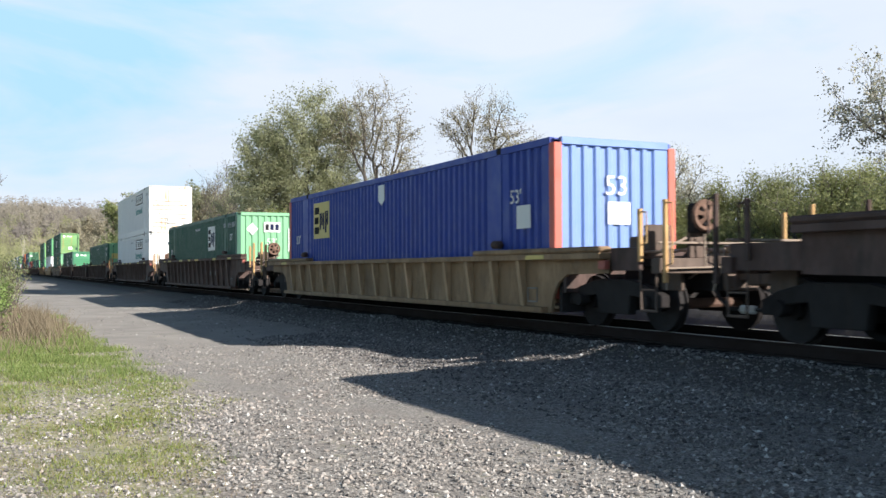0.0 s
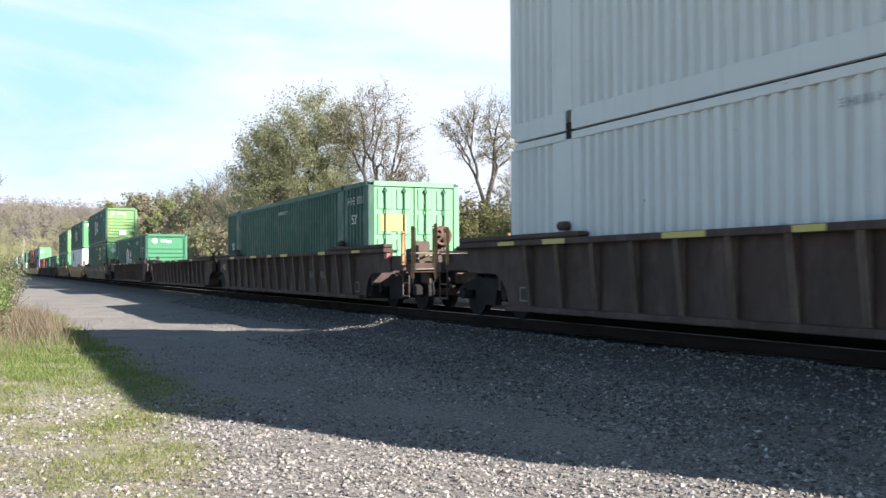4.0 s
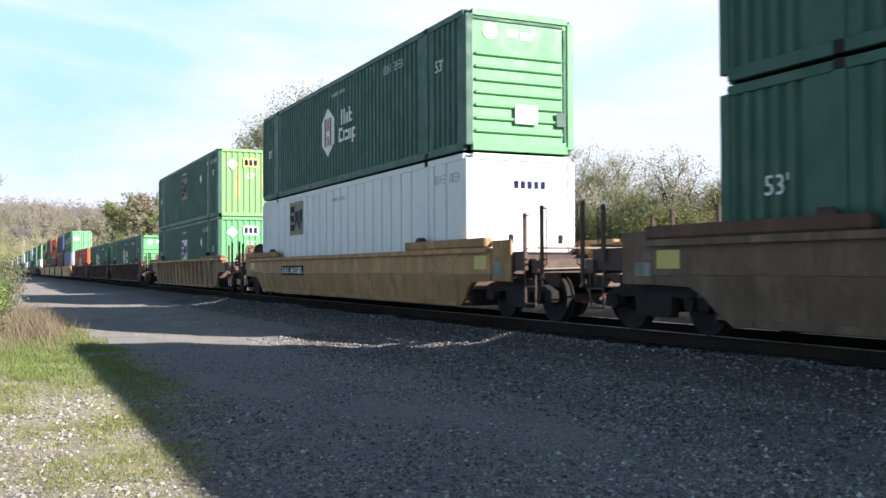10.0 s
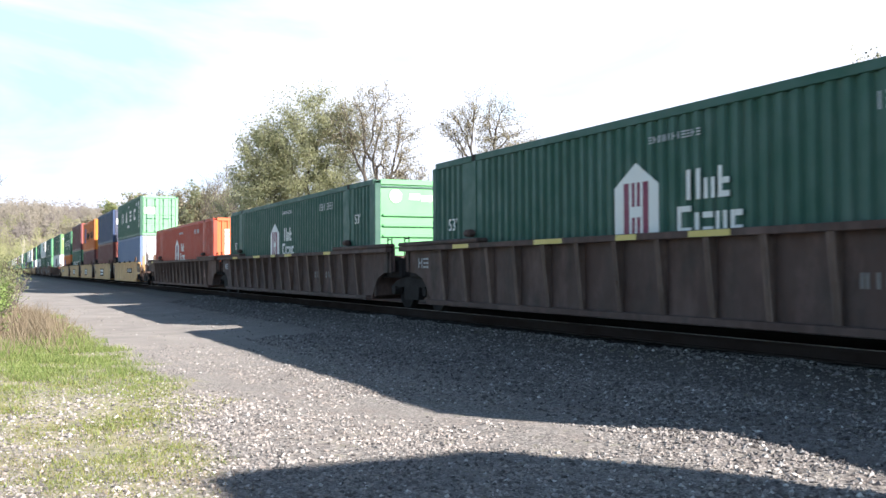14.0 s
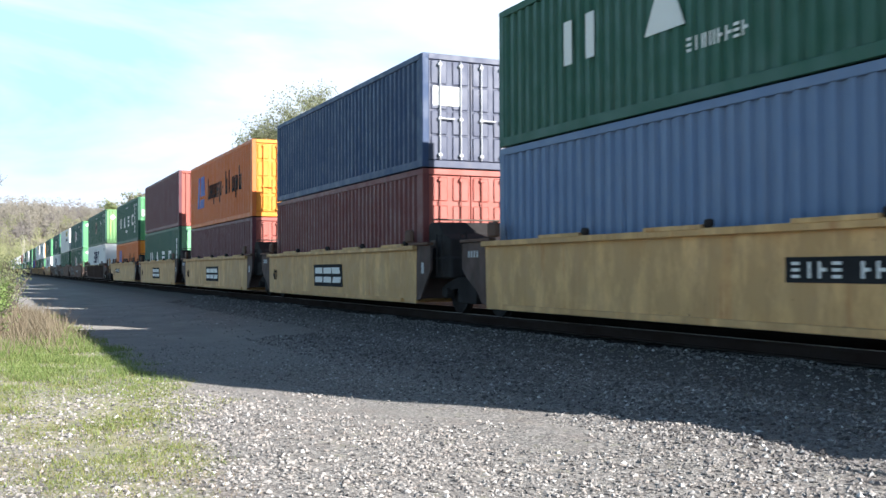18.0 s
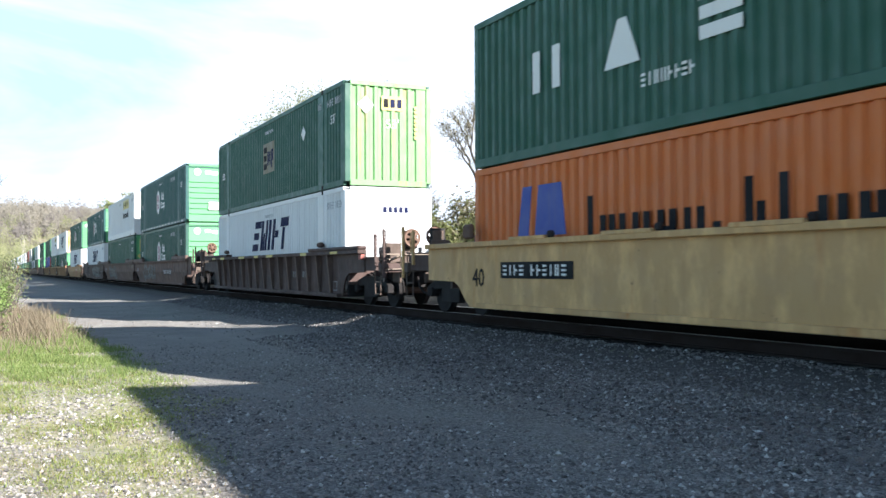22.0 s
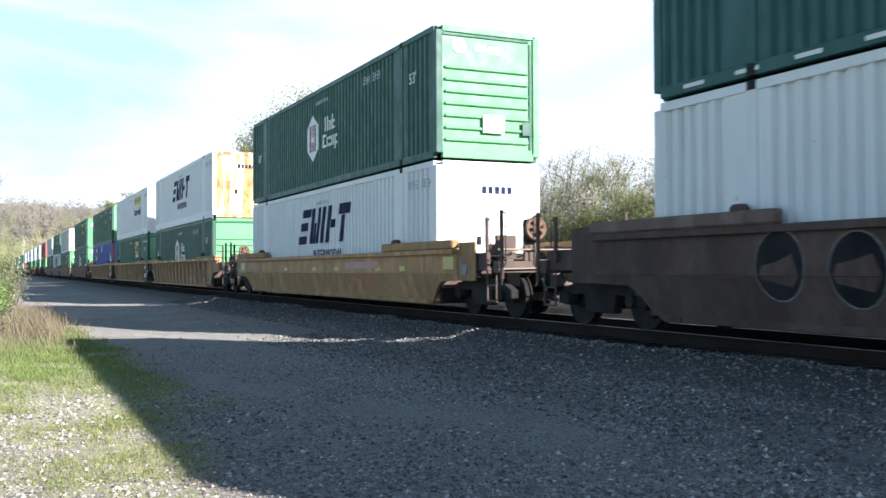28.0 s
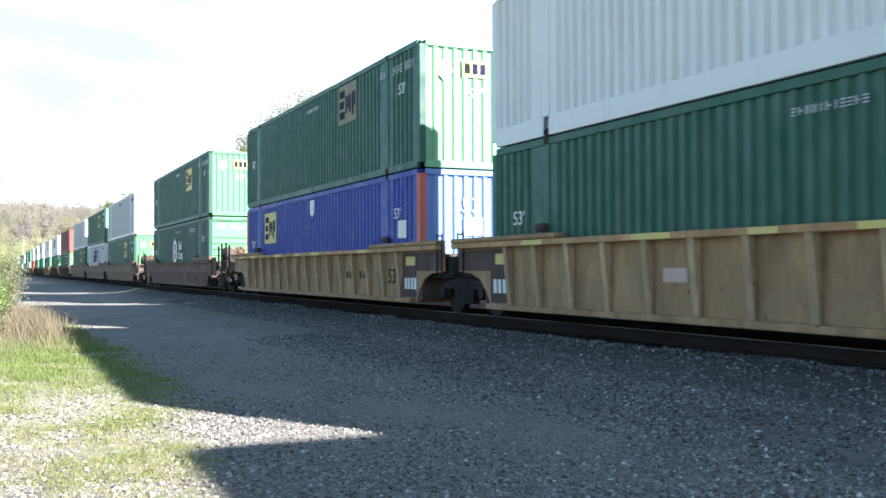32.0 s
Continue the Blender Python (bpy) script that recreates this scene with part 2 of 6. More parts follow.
def put_rod(bm, a, b, r, sides=8, r2=None):
    a, b = Vector(a), Vector(b)
    d = b - a
    m = Matrix.Translation((a + b) / 2) @ d.to_track_quat("Z", "Y").to_matrix().to_4x4()
    bmesh.ops.create_cone(bm, cap_ends=True, segments=sides, radius1=r, radius2=r if r2 is None else r2, depth=d.length, matrix=m)


def rods(list_of_rods, mat, sides=8, name="rod"):
    key = ("rods", tuple(list_of_rods), mat.name, sides)

    def make():
        bm = bmesh.new()
        for a, b, r in list_of_rods:
            put_rod(bm, a, b, r, sides)
        return finish(bm, name, mat)
    return cached(key, make)


def prism(profile, y0, y1, mat, name="plate", bevel=0.0):
    """A plate whose outline in x and z is given, from y0 to y1."""
    key = ("prism", tuple(profile), y0, y1, mat.name, bevel)

    def make():
        bm = bmesh.new()
        a = [bm.verts.new((x, y0, z)) for x, z in profile]
        b = [bm.verts.new((x, y1, z)) for x, z in profile]
        n = len(profile)
        bm.faces.new(a)
        bm.faces.new(b[::-1])
        for i in range(n):
            j = (i + 1) % n
            bm.faces.new([a[j], a[i], b[i], b[j]])
        bmesh.ops.recalc_face_normals(bm, faces=bm.faces[:])
        if bevel:
            bmesh.ops.bevel(bm, geom=bm.edges[:], offset=bevel, segments=1, affect="EDGES")
        return finish(bm, name, mat)
    return cached(key, make)


def part(name, mesh, parent, at=(0, 0, 0), turn=(0, 0, 0), label=""):
    ob = new(name, mesh)
    ob.parent = parent
    ob.matrix_basis = pose(*at, *turn)
    return tagged(ob, label) if label else ob


def sheet(length, height, pitch, depth, flat_ends, mat, slots=(), groove=0.5):
    """A corrugated wall in x and z with its outer face at y = 0; slots are stretches of x left plain and proud."""
    key = ("sheet", length, height, pitch, depth, flat_ends, mat.name, tuple(slots), groove)

    def make():
        xs = [(-length / 2, 0.0), (-length / 2 + flat_ends, 0.0)]
        x = -length / 2 + flat_ends
        end = length / 2 - flat_ends
        while x + pitch <= end + 1e-6:
            if any(a - pitch < x < b for a, b in slots):
                xs += [(x + pitch, 0.0)]
            else:
                xs += [(x + pitch * groove * 0.3, depth), (x + pitch * groove, depth), (x + pitch * groove * 1.3, 0.0), (x + pitch, 0.0)]
            x += pitch
        xs += [(length / 2, 0.0)]
        verts, faces = [], []
        for px, py in xs:
            verts += [(px, py, 0.0), (px, py, height)]
        for i in range(len(xs) - 1):
            faces.append((2 * i, 2 * i + 2, 2 * i + 3, 2 * i + 1))
        n = len(verts)
        verts += [(-length / 2, depth + 0.03, 0), (-length / 2, depth + 0.03, height), (length / 2, depth + 0.03, 0), (length / 2, depth + 0.03, height)]
        faces.append((n, n + 1, n + 3, n + 2))
        return raw_mesh("wall", verts, faces, mat)
    return cached(key, make)


def lettering(text, size, mat, extrude=0.004):
    """A flat word in the built-in font, in x and z, facing -y, its lower left corner at the origin."""
    def make():
        cu = bpy.data.curves.new("words", "FONT")
        cu.body, cu.size, cu.extrude = text, size, extrude
        cu.resolution_u = 2
        ob = bpy.data.objects.new("words", cu)
        scene.collection.objects.link(ob)
        me = bpy.data.meshes.new_from_object(ob.evaluated_get(bpy.context.evaluated_depsgraph_get()))
        bpy.data.objects.remove(ob)
        me.transform(Matrix.Rotation(radians(90), 4, "X"))
        me.materials.clear()
        me.materials.append(mat)
        return me
    return cached(("text", text, size, mat.name), make)


# ---------------------------------------------------------------- containers
CH = 2.896               # high-cube height
LOW = 2.591              # standard height


def marks(c, shapes, mat, name, x, z, y, label=""):
    """Flat painted shapes on a container's near wall; each is a list of (x, z) corners."""
    leans = "leans" in c
    key = ("marks", repr(shapes), mat.name, z if leans else 0)

    def inward(pz):
        return 0.13 * max(0.0, 0.86 - z - pz) / 0.66 if leans else 0.0

    def make():
        verts, faces = [], []
        for s in shapes:
            area = sum(p[0] * q[1] - q[0] * p[1] for p, q in zip(s, s[1:] + s[:1]))
            s = s if area > 0 else s[::-1]
            n, k = len(verts), len(s)
            verts += [(px, inward(pz) - 0.004, pz) for px, pz in s] + [(px, inward(pz) + 0.006, pz) for px, pz in s]
            faces.append(tuple(range(n, n + k)))
            faces += [(n + i, n + k + i, n + k + (i + 1) % k, n + (i + 1) % k) for i in range(k)]
        return raw_mesh("mark", verts, faces, mat)
    ob = part(name, cached(key, make), c, (x, y, z), label=label)
    if len(shapes) > 1:
        ob["kind"] = "stuff"
    return ob


def rect(x, z, w, h, slant=0.0):
    return [(x, z), (x + w, z), (x + w + slant * h, z + h), (x + slant * h, z + h)]


def bars(width, height, count, gap=0.25):
    w = width / (count + (count - 1) * gap)
    return [rect(i * w * (1 + gap), 0, w, height) for i in range(count)]


def word_shapes(width, height, count, seed=1, skip=()):
    """A row of plain upright shapes as large as the writing they stand for."""
    rnd = random.Random(seed * 131 + count)
    slot = width / count
    out = []
    for i in range(count):
        if i in skip:
            continue
        x, w, b = i * slot, slot * rnd.uniform(0.55, 0.72), 0.2 * slot
        kind = rnd.randrange(4)
        if kind == 0:
            out += [rect(x, 0, b, height), rect(x + w - b, 0, b, height)]
        elif kind == 1:
            out += [rect(x, 0, w, height * 0.2), rect(x, height * 0.4, w, height * 0.2), rect(x, height * 0.8, w, height * 0.2)]
        elif kind == 2:
            out += [rect(x, 0, b, height), rect(x + b * 1.15, height * 0.4, w - b * 1.15, height * 0.22)]
        else:
            out += [rect(x + w * 0.35, 0, b, height)]
    return out


def hexagon(r, tall=1.1):
    return [(math.sin(radians(a)) * r, math.cos(radians(a)) * r * tall) for a in range(0, 360, 60)]


def shifted(shapes, dx, dz):
    return [[(px + dx, pz + dz) for px, pz in q] for q in shapes]


def emblem_hub(c, x, z, y, s):
    marks(c, [hexagon(0.62 * s, 1.12)], MARK_WHITE, "badge", x, z, y, "white hexagon emblem")
    marks(c, [rect(-0.3 * s, -0.4 * s, 0.13 * s, 0.8 * s), rect(-0.1 * s, -0.4 * s, 0.07 * s, 0.28 * s), rect(0.03 * s, -0.4 * s, 0.07 * s, 0.28 * s),
              rect(-0.1 * s, 0.04 * s, 0.07 * s, 0.36 * s), rect(0.03 * s, 0.04 * s, 0.07 * s, 0.36 * s), rect(0.17 * s, -0.4 * s, 0.13 * s, 0.8 * s)], MARK_RED, "badge_bar", x, z, y - 0.004)
    top = [rect(0, 0, 0.08, 0.42), rect(0.2, 0, 0.08, 0.42), rect(0.36, 0, 0.07, 0.28), rect(0.5, 0, 0.07, 0.28), rect(0.64, 0, 0.07, 0.42), rect(0.72, 0, 0.13, 0.08), rect(0.72, 0.18, 0.13, 0.08)]
    low = [rect(0, 0, 0.08, 0.38), rect(0.09, 0, 0.2, 0.08), rect(0.09, 0.3, 0.2, 0.08), rect(0.37, 0, 0.08, 0.28), rect(0.53, 0, 0.2, 0.08), rect(0.53, 0.2, 0.2, 0.08), rect(0.79, 0, 0.07, 0.28), rect(0.93, 0, 0.07, 0.28), rect(1.07, -0.12, 0.08, 0.4), rect(1.16, 0, 0.13, 0.08), rect(1.16, 0.2, 0.13, 0.08)]
    marks(c, shifted([[(px * s, pz * s) for px, pz in q] for q in top], 0.2 * s, 0.46 * s) + [[(px * s, pz * s) for px, pz in q] for q in low], MARK_WHITE, "badge_word", x + 0.95 * s, z - 0.4 * s, y)


def emblem_panel(c, x, z, y, mat=None):
    x, z = x + 0.1, z + 0.07
    marks(c, [rect(0, 0, 1.45, 1.05)], mat or MARK_YELLOW, "badge", x, z, y, "emblem panel")
    marks(c, [rect(0.1, 0.14, 0.42, 0.2), rect(0.1, 0.43, 0.36, 0.2), rect(0.1, 0.72, 0.42, 0.2)], MARK_BLACK, "badge_block", x, z, y - 0.004)
    marks(c, [rect(0.58, 0.26, 0.12, 0.48), rect(0.74, 0.38, 0.1, 0.36), rect(0.88, 0.26, 0.12, 0.48)], MARK_NAVY, "badge_block", x, z, y - 0.004)
    marks(c, [rect(1.08, 0.16, 0.12, 0.62), rect(1.23, 0.38, 0.12, 0.4)], MARK_NAVY, "badge_block", x, z, y - 0.004)


def emblem_slant(c, x, z, y, s=1.0, second=True):
    """A slanted word mark as plain leaning strokes."""
    def lean(q):
        return [((px * 1.15 + 0.32 * pz) * s, pz * s) for px, pz in q]
    strokes = [rect(-0.06, 0, 0.56, 0.2), rect(0.02, 0.33, 0.5, 0.2), rect(0.08, 0.66, 0.6, 0.2), rect(0.74, 0, 0.2, 0.86), rect(0.98, 0, 0.14, 0.5), rect(1.18, 0, 0.16, 0.86), rect(1.46, 0, 0.2, 0.86),
               rect(1.82, 0, 0.2, 0.86), rect(2.06, 0.34, 0.28, 0.19), rect(2.7, 0, 0.2, 0.6), rect(2.5, 0.62, 0.66, 0.24)]
    for q in strokes:
        marks(c, [lean(q)], MARK_NAVY, "word_block", x, z, y)
    if second:
        part("word_mark", lettering("INTERMODAL", 0.42, MARK_NAVY), c, (x + 1.45, y - 0.002, z - 0.48))


def container(spec):
    """One container: its long walls, ends, posts, rails, castings and painted marks. Origin under its middle; +x is the leading end."""
    kind, wall, end = spec["kind"], spec["wall"], spec["end"]
    L = 16.15 if kind == "long" else 12.19
    W = 2.59 if kind == "long" else 2.44
    H = spec.get("height", CH)
    c = new("shipping_container", None)
    c.empty_display_size = 0.5
    tagged(c, spec["label"], "container", "containers on the train")
    frame_mat = spec.get("frame", wall)
    hw, hl = W / 2, L / 2
    pitch = spec.get("pitch", 0.255 if kind == "long" else 0.278)
    slots = ((-6.35, -5.85), (5.85, 6.35)) if kind == "long" else ()
    rail = 0.13
    # long walls
    wall_len = L - 0.3
    for name, y, t in (("side_wall", -hw + 0.02, 0), ("side_wall", hw - 0.02, 180)):
        part(name, sheet(wall_len, H - 0.16 - rail, pitch, spec.get("depth", 0.055), 0.1, wall, slots, spec.get("groove", 0.5)), c, (0, y, 0.16), (0, 0, t))
    for y in (-hw + 0.05, hw - 0.05):
        part("bottom_rail", boxes([(-hl + 0.15, hl - 0.15, -0.05, 0.05, 0.0, 0.34 if wall is WHITE else 0.17)], frame_mat, 0.008), c, (0, y, 0))
        part("top_rail", boxes([(-hl + 0.15, hl - 0.15, -0.05, 0.05, 0.0, rail)], frame_mat, 0.008), c, (0, y, H - rail))
    part("roof", boxes([(-hl + 0.08, hl - 0.08, -hw + 0.06, hw - 0.06, 0, 0.03)], frame_mat), c, (0, 0, H - 0.05))
    part("floor_panel", boxes([(-hl + 0.08, hl - 0.08, -hw + 0.06, hw - 0.06, 0, 0.05)], IRON), c, (0, 0, 0.10))
    if kind == "long":
        # lifting posts at the forty-foot points, with their castings
        for px in (-6.1, 6.1):
            for y in (-hw + 0.025, hw - 0.025):
                part("lifting_post", boxes([(-0.09, 0.09, -0.025, 0.025, 0.1, H - 0.05)], frame_mat, 0.006), c, (px, y, 0))
                part("corner_casting", boxes([(-0.09, 0.09, -0.05, 0.05, -0.03, 0.10)], IRON, 0.012), c, (px, y * 0.985, H - 0.09))
                part("corner_casting", boxes([(-0.09, 0.09, -0.05, 0.05, 0.0, 0.13)], IRON, 0.012), c, (px, y * 0.985, 0))
    post_mat = spec.get("post", frame_mat)
    for sx in (-1, 1):
        # leading-end parts take the lighter end paint, which carries the sunlight
        pm = end if sx > 0 and "post" not in spec else post_mat
        for sy in (-1, 1):
            part("corner_post", boxes([(-0.09, 0.09, -0.08, 0.08, 0.1, H - 0.1)], post_mat if sy < 0 else pm, 0.012), c, (sx * (hl - 0.09), sy * (hw - 0.08), 0))
            if kind != "long":
                for cz in (0, H - 0.12):
                    part("corner_casting", boxes([(-0.09, 0.09, -0.081, 0.081, 0, 0.12)], post_mat, 0.014), c, (sx * (hl - 0.087), sy * (hw - 0.079), cz))
        part("end_sill", boxes([(-0.05, 0.05, -hw + 0.16, hw - 0.16, 0.0, 0.16)], end if sx > 0 else frame_mat, 0.008), c, (sx * (hl - 0.052), 0, 0))
        part("end_header", boxes([(-0.05, 0.05, -hw + 0.16, hw - 0.16, 0.0, 0.13)], end if sx > 0 else frame_mat, 0.008), c, (sx * (hl - 0.052), 0, H - 0.13))
    ew, eh = W - 0.32, H - 0.29
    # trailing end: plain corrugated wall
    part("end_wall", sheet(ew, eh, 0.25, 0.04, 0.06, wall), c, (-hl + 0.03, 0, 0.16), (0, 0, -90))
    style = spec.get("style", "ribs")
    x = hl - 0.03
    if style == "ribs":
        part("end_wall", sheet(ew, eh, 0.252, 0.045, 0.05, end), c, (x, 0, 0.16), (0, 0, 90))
        if spec.get("end_marks") == "wide":
            part("end_badge", boxes([(0, 0.008, -0.92, 0.42, -0.42, 0.42)], MARK_YELLOW), c, (x + 0.002, 0, H - 0.68), label="wide yellow emblem panel")
            for k in (-0.62, -0.28, 0.06):
                part("badge_block", boxes([(0, 0.005, -0.07, 0.07, -0.15, 0.15)], MARK_FADED), c, (x + 0.01, k, H - 0.66))
            part("size_mark", lettering("53'", 0.36, MARK_WHITE), c, (x + 0.004, -0.5, H - 1.72), (0, 0, 90))
            part("diamond_placard", boxes([(0, 0.008, -0.15, 0.15, -0.15, 0.15)], MARK_YELLOW), c, (x + 0.002, -0.85, H - 1.4), (45, 0, 0))
        elif spec.get("end_marks") == "panel":
            part("diamond_placard", boxes([(0, 0.008, -0.17, 0.17, -0.17, 0.17)], spec.get("diamond", MARK_WHITE)), c, (x + 0.002, -0.68, H - 0.66), (45, 0, 0))
            part("end_badge", boxes([(0, 0.008, -0.33, 0.33, -0.2, 0.2)], MARK_WHITE if spec.get("panel") is MARK_WHITE else MARK_YELLOW), c, (x + 0.002, 0.12, H - 0.58))
            for k in (-0.2, 0.0, 0.2):
                part("badge_block", boxes([(0, 0.005, -0.07, 0.07, -0.12, 0.12)], MARK_BLACK if k < 0 else MARK_NAVY), c, (x + 0.01, 0.12 + k, H - 0.58))
            part("size_mark", lettering("53'", 0.36, MARK_WHITE), c, (x + 0.004, -0.1, H - 1.28), (0, 0, 90))
            part("number_bar", boxes([(0, 0.006, -0.045, 0.045, k * 0.12, k * 0.12 + 0.09) for k in range(8)], MARK_YELLOW if spec.get("panel") is MARK_FADED else MARK_WHITE), c, (x + 0.002, 0.83, H - 1.55))["kind"] = "stuff"
        elif spec.get("end_marks") == "size":
            part("size_mark", lettering("53", 0.5, MARK_WHITE), c, (x + 0.004, -0.24, H - 0.98), (0, 0, 90))
            part("placard", boxes([(0, 0.008, -0.24, 0.24, -0.2, 0.2)], MARK_WHITE), c, (x + 0.002, 0.06, H - 1.3))
        elif spec.get("end_marks") == "hex":
            part("end_badge", disc(0.24, MARK_WHITE), c, (x + 0.003, -0.15, H - 0.78))
            part("badge_block", boxes([(0, 0.005, -0.1, -0.03, -0.13, 0.13), (0, 0.005, 0.03, 0.1, -0.13, 0.13)], end), c, (x + 0.006, -0.15, H - 0.78))
            part("badge_word", boxes([(0, 0.005, 0.17 * k, 0.17 * k + 0.12, -0.1, 0.1) for k in range(5)], MARK_WHITE), c, (x + 0.003, 0.2, H - 0.8))["kind"] = "stuff"
            part("number_bar", boxes([(0, 0.006, -0.1, 0.1, k * 0.16, k * 0.16 + 0.14) for k in range(8)], MARK_WHITE), c, (x + 0.002, -0.7, H - 1.75))["kind"] = "stuff"
    elif style == "plain":
        part("end_wall", boxes([(-0.05, 0.0, -ew / 2, ew / 2, 0, eh)], end, 0.004), c, (x, 0, 0.16))
        for k in range(2):
            part("end_bracket", boxes([(-0.01, 0.03, -0.05, 0.05, -0.09, 0.09)], MARK_BLACK, 0.01), c, (x, -0.25 + 1.2 * k, 1.15))
        for k in range(5):
            part("word_block", boxes([(0, 0.006, -0.055, 0.055, -0.08, 0.08)], MARK_NAVY), c, (x, -0.12 + 0.16 * k, H - 0.62))
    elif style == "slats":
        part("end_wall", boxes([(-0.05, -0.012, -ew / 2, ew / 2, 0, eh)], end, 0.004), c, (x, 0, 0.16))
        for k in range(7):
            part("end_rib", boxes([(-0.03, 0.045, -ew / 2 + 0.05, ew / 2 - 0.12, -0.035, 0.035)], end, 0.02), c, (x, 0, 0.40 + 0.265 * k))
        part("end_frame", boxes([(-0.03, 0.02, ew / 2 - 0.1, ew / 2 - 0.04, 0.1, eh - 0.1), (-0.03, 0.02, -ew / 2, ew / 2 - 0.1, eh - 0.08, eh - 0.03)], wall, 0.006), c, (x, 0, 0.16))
        part("placard", boxes([(0, 0.012, -0.27, 0.27, -0.2, 0.2)], MARK_WHITE, 0.003), c, (x + 0.06, 0.1, 0.78))
        part("placard", boxes([(0, 0.012, -0.12, 0.12, -0.15, 0.15)], wall, 0.003), c, (x + 0.06, 0.95, 0.72))
        if spec.get("end_badge", True):
            part("end_badge", disc(0.17, MARK_WHITE), c, (x + 0.004, -0.72, H - 0.42))
            part("end_word", boxes([(0, 0.006, -0.33, -0.05, -0.06, 0.1), (0, 0.006, 0.0, 0.3, -0.1, 0.06)], MARK_WHITE), c, (x - 0.01, 0.0, H - 0.44))["kind"] = "stuff"
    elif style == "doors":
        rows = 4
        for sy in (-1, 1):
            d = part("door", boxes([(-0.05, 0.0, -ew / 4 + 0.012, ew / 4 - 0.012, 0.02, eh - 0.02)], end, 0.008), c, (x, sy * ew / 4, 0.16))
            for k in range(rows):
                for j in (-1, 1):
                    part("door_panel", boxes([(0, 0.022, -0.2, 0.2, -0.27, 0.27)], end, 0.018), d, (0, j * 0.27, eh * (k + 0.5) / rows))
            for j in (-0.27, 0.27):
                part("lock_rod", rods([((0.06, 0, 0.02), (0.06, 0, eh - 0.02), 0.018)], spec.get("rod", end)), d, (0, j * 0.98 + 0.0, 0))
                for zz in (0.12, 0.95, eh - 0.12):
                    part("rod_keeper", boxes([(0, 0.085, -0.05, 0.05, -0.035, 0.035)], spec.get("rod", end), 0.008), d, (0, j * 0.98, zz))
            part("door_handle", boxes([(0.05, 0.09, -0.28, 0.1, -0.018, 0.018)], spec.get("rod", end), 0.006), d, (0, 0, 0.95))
        if "end_panel" in spec:
            part("placard", boxes([(0, 0.008, -0.36, 0.36, -0.22, 0.22)], spec["end_panel"]), c, (x + 0.024, -0.6, H * 0.63))
    # painted marks on the near wall
    near = -hw + 0.015
    m = spec.get("mark")
    if m == "hub":
        emblem_hub(c, spec.get("mark_x", -0.8), spec.get("mark_z", 1.5), near, spec.get("mark_s", 1.0))
    elif m == "panel":
        emblem_panel(c, spec.get("mark_x", 2.37), spec.get("mark_z", 1.4), near, spec.get("panel"))
        if spec.get("mark_x", 2.37) > -3:
            if "diamond_x" in spec:
                marks(c, [[(0, -0.22), (0.22, 0), (0, 0.22), (-0.22, 0)]], spec.get("diamond", MARK_WHITE), "diamond_placard", spec["diamond_x"], spec.get("diamond_z", 1.9), near)
            marks(c, word_shapes(0.36, 0.17, 2, 3), spec.get("stencil", SILVER), "small_bar", 5.65, H - 0.52, near)
        else:
            marks(c, [[(-0.2, 0.5), (-0.2, 0.12), (0, 0), (0.2, 0.12), (0.2, 0.5)]], MARK_WHITE, "shield_mark", 0.0, 2.2, near)
            marks(c, [rect(0, 0, 0.5, 0.42)], MARK_WHITE, "placard", 6.75, 1.35, near)
    elif m == "badge":
        emblem_panel(c, -4.8, 1.55, near, MARK_FADED)
    elif m == "slant":
        emblem_slant(c, spec.get("mark_x", -2.2), spec.get("mark_z", 1.3), near, 1.22, spec.get("second", False))
    elif m == "boxed":
        marks(c, [rect(0, 0, 3.2, 0.62)], spec.get("panel", MARK_BLACK), "badge", 1.9, 2.0, near, "boxed name panel")
        marks(c, [rect(0.06, 0.06, 3.08, 0.5)], spec.get("panel_in", WHITE), "badge_field", 1.9, 2.0, near - 0.004)
        marks(c, shifted(word_shapes(2.8, 0.36, 7, 5), 0.22, 0.13), MARK_BLACK, "badge_bar", 1.9, 2.0, near - 0.008)
        part("word_mark", lettering("Intermodal", 0.68, spec.get("ink", MARK_TEAL)), c, (1.9, near - 0.002, 1.36))
    elif m == "spaced":
        # four widely spaced open shapes, a small line of writing and an upright stripe
        zz = spec.get("mark_z", 1.12)
        glyphs = ([rect(0, 0, 0.24, 0.74), rect(0.66, 0, 0.24, 0.74)], [[(0, 0), (0.92, 0), (0.58, 0.74), (0.36, 0.74)]],
                  [rect(0.04, 0, 0.84, 0.19), rect(0.04, 0.28, 0.84, 0.18), rect(0.04, 0.55, 0.84, 0.19)], [rect(0, 0, 0.26, 0.74), rect(0.34, 0, 0.52, 0.19), rect(0.34, 0.55, 0.52, 0.19)])
        for k, g in enumerate(glyphs):
            marks(c, g, MARK_WHITE, "word_block", -3.82 + 2.22 * k, zz, near)
        marks(c, word_shapes(1.25, 0.2, 8, 4), MARK_WHITE, "small_bar", -0.65, zz - 0.42, near)
        marks(c, [rect(0.0, 0.3 * k, 0.24, 0.24) for k in range(6)], MARK_WHITE, "side_stripe", spec.get("strip_x", hl - 0.82), 0.55, near)
    elif m == "word":
        marks(c, [[(0, 0), (0.42, 0), (0.62, 1.45), (0.3, 1.45)], [(0.5, 0), (1.5, 0), (1.6, 0.4), (0.72, 0.4)], [(0.72, 0.55), (1.75, 0.55), (1.6, 1.45), (0.85, 1.45)]], BLUE, "emblem", -4.5, 0.85 - spec.get("sunk", 0) * 0.65, near, "blue emblem of slanted blocks")
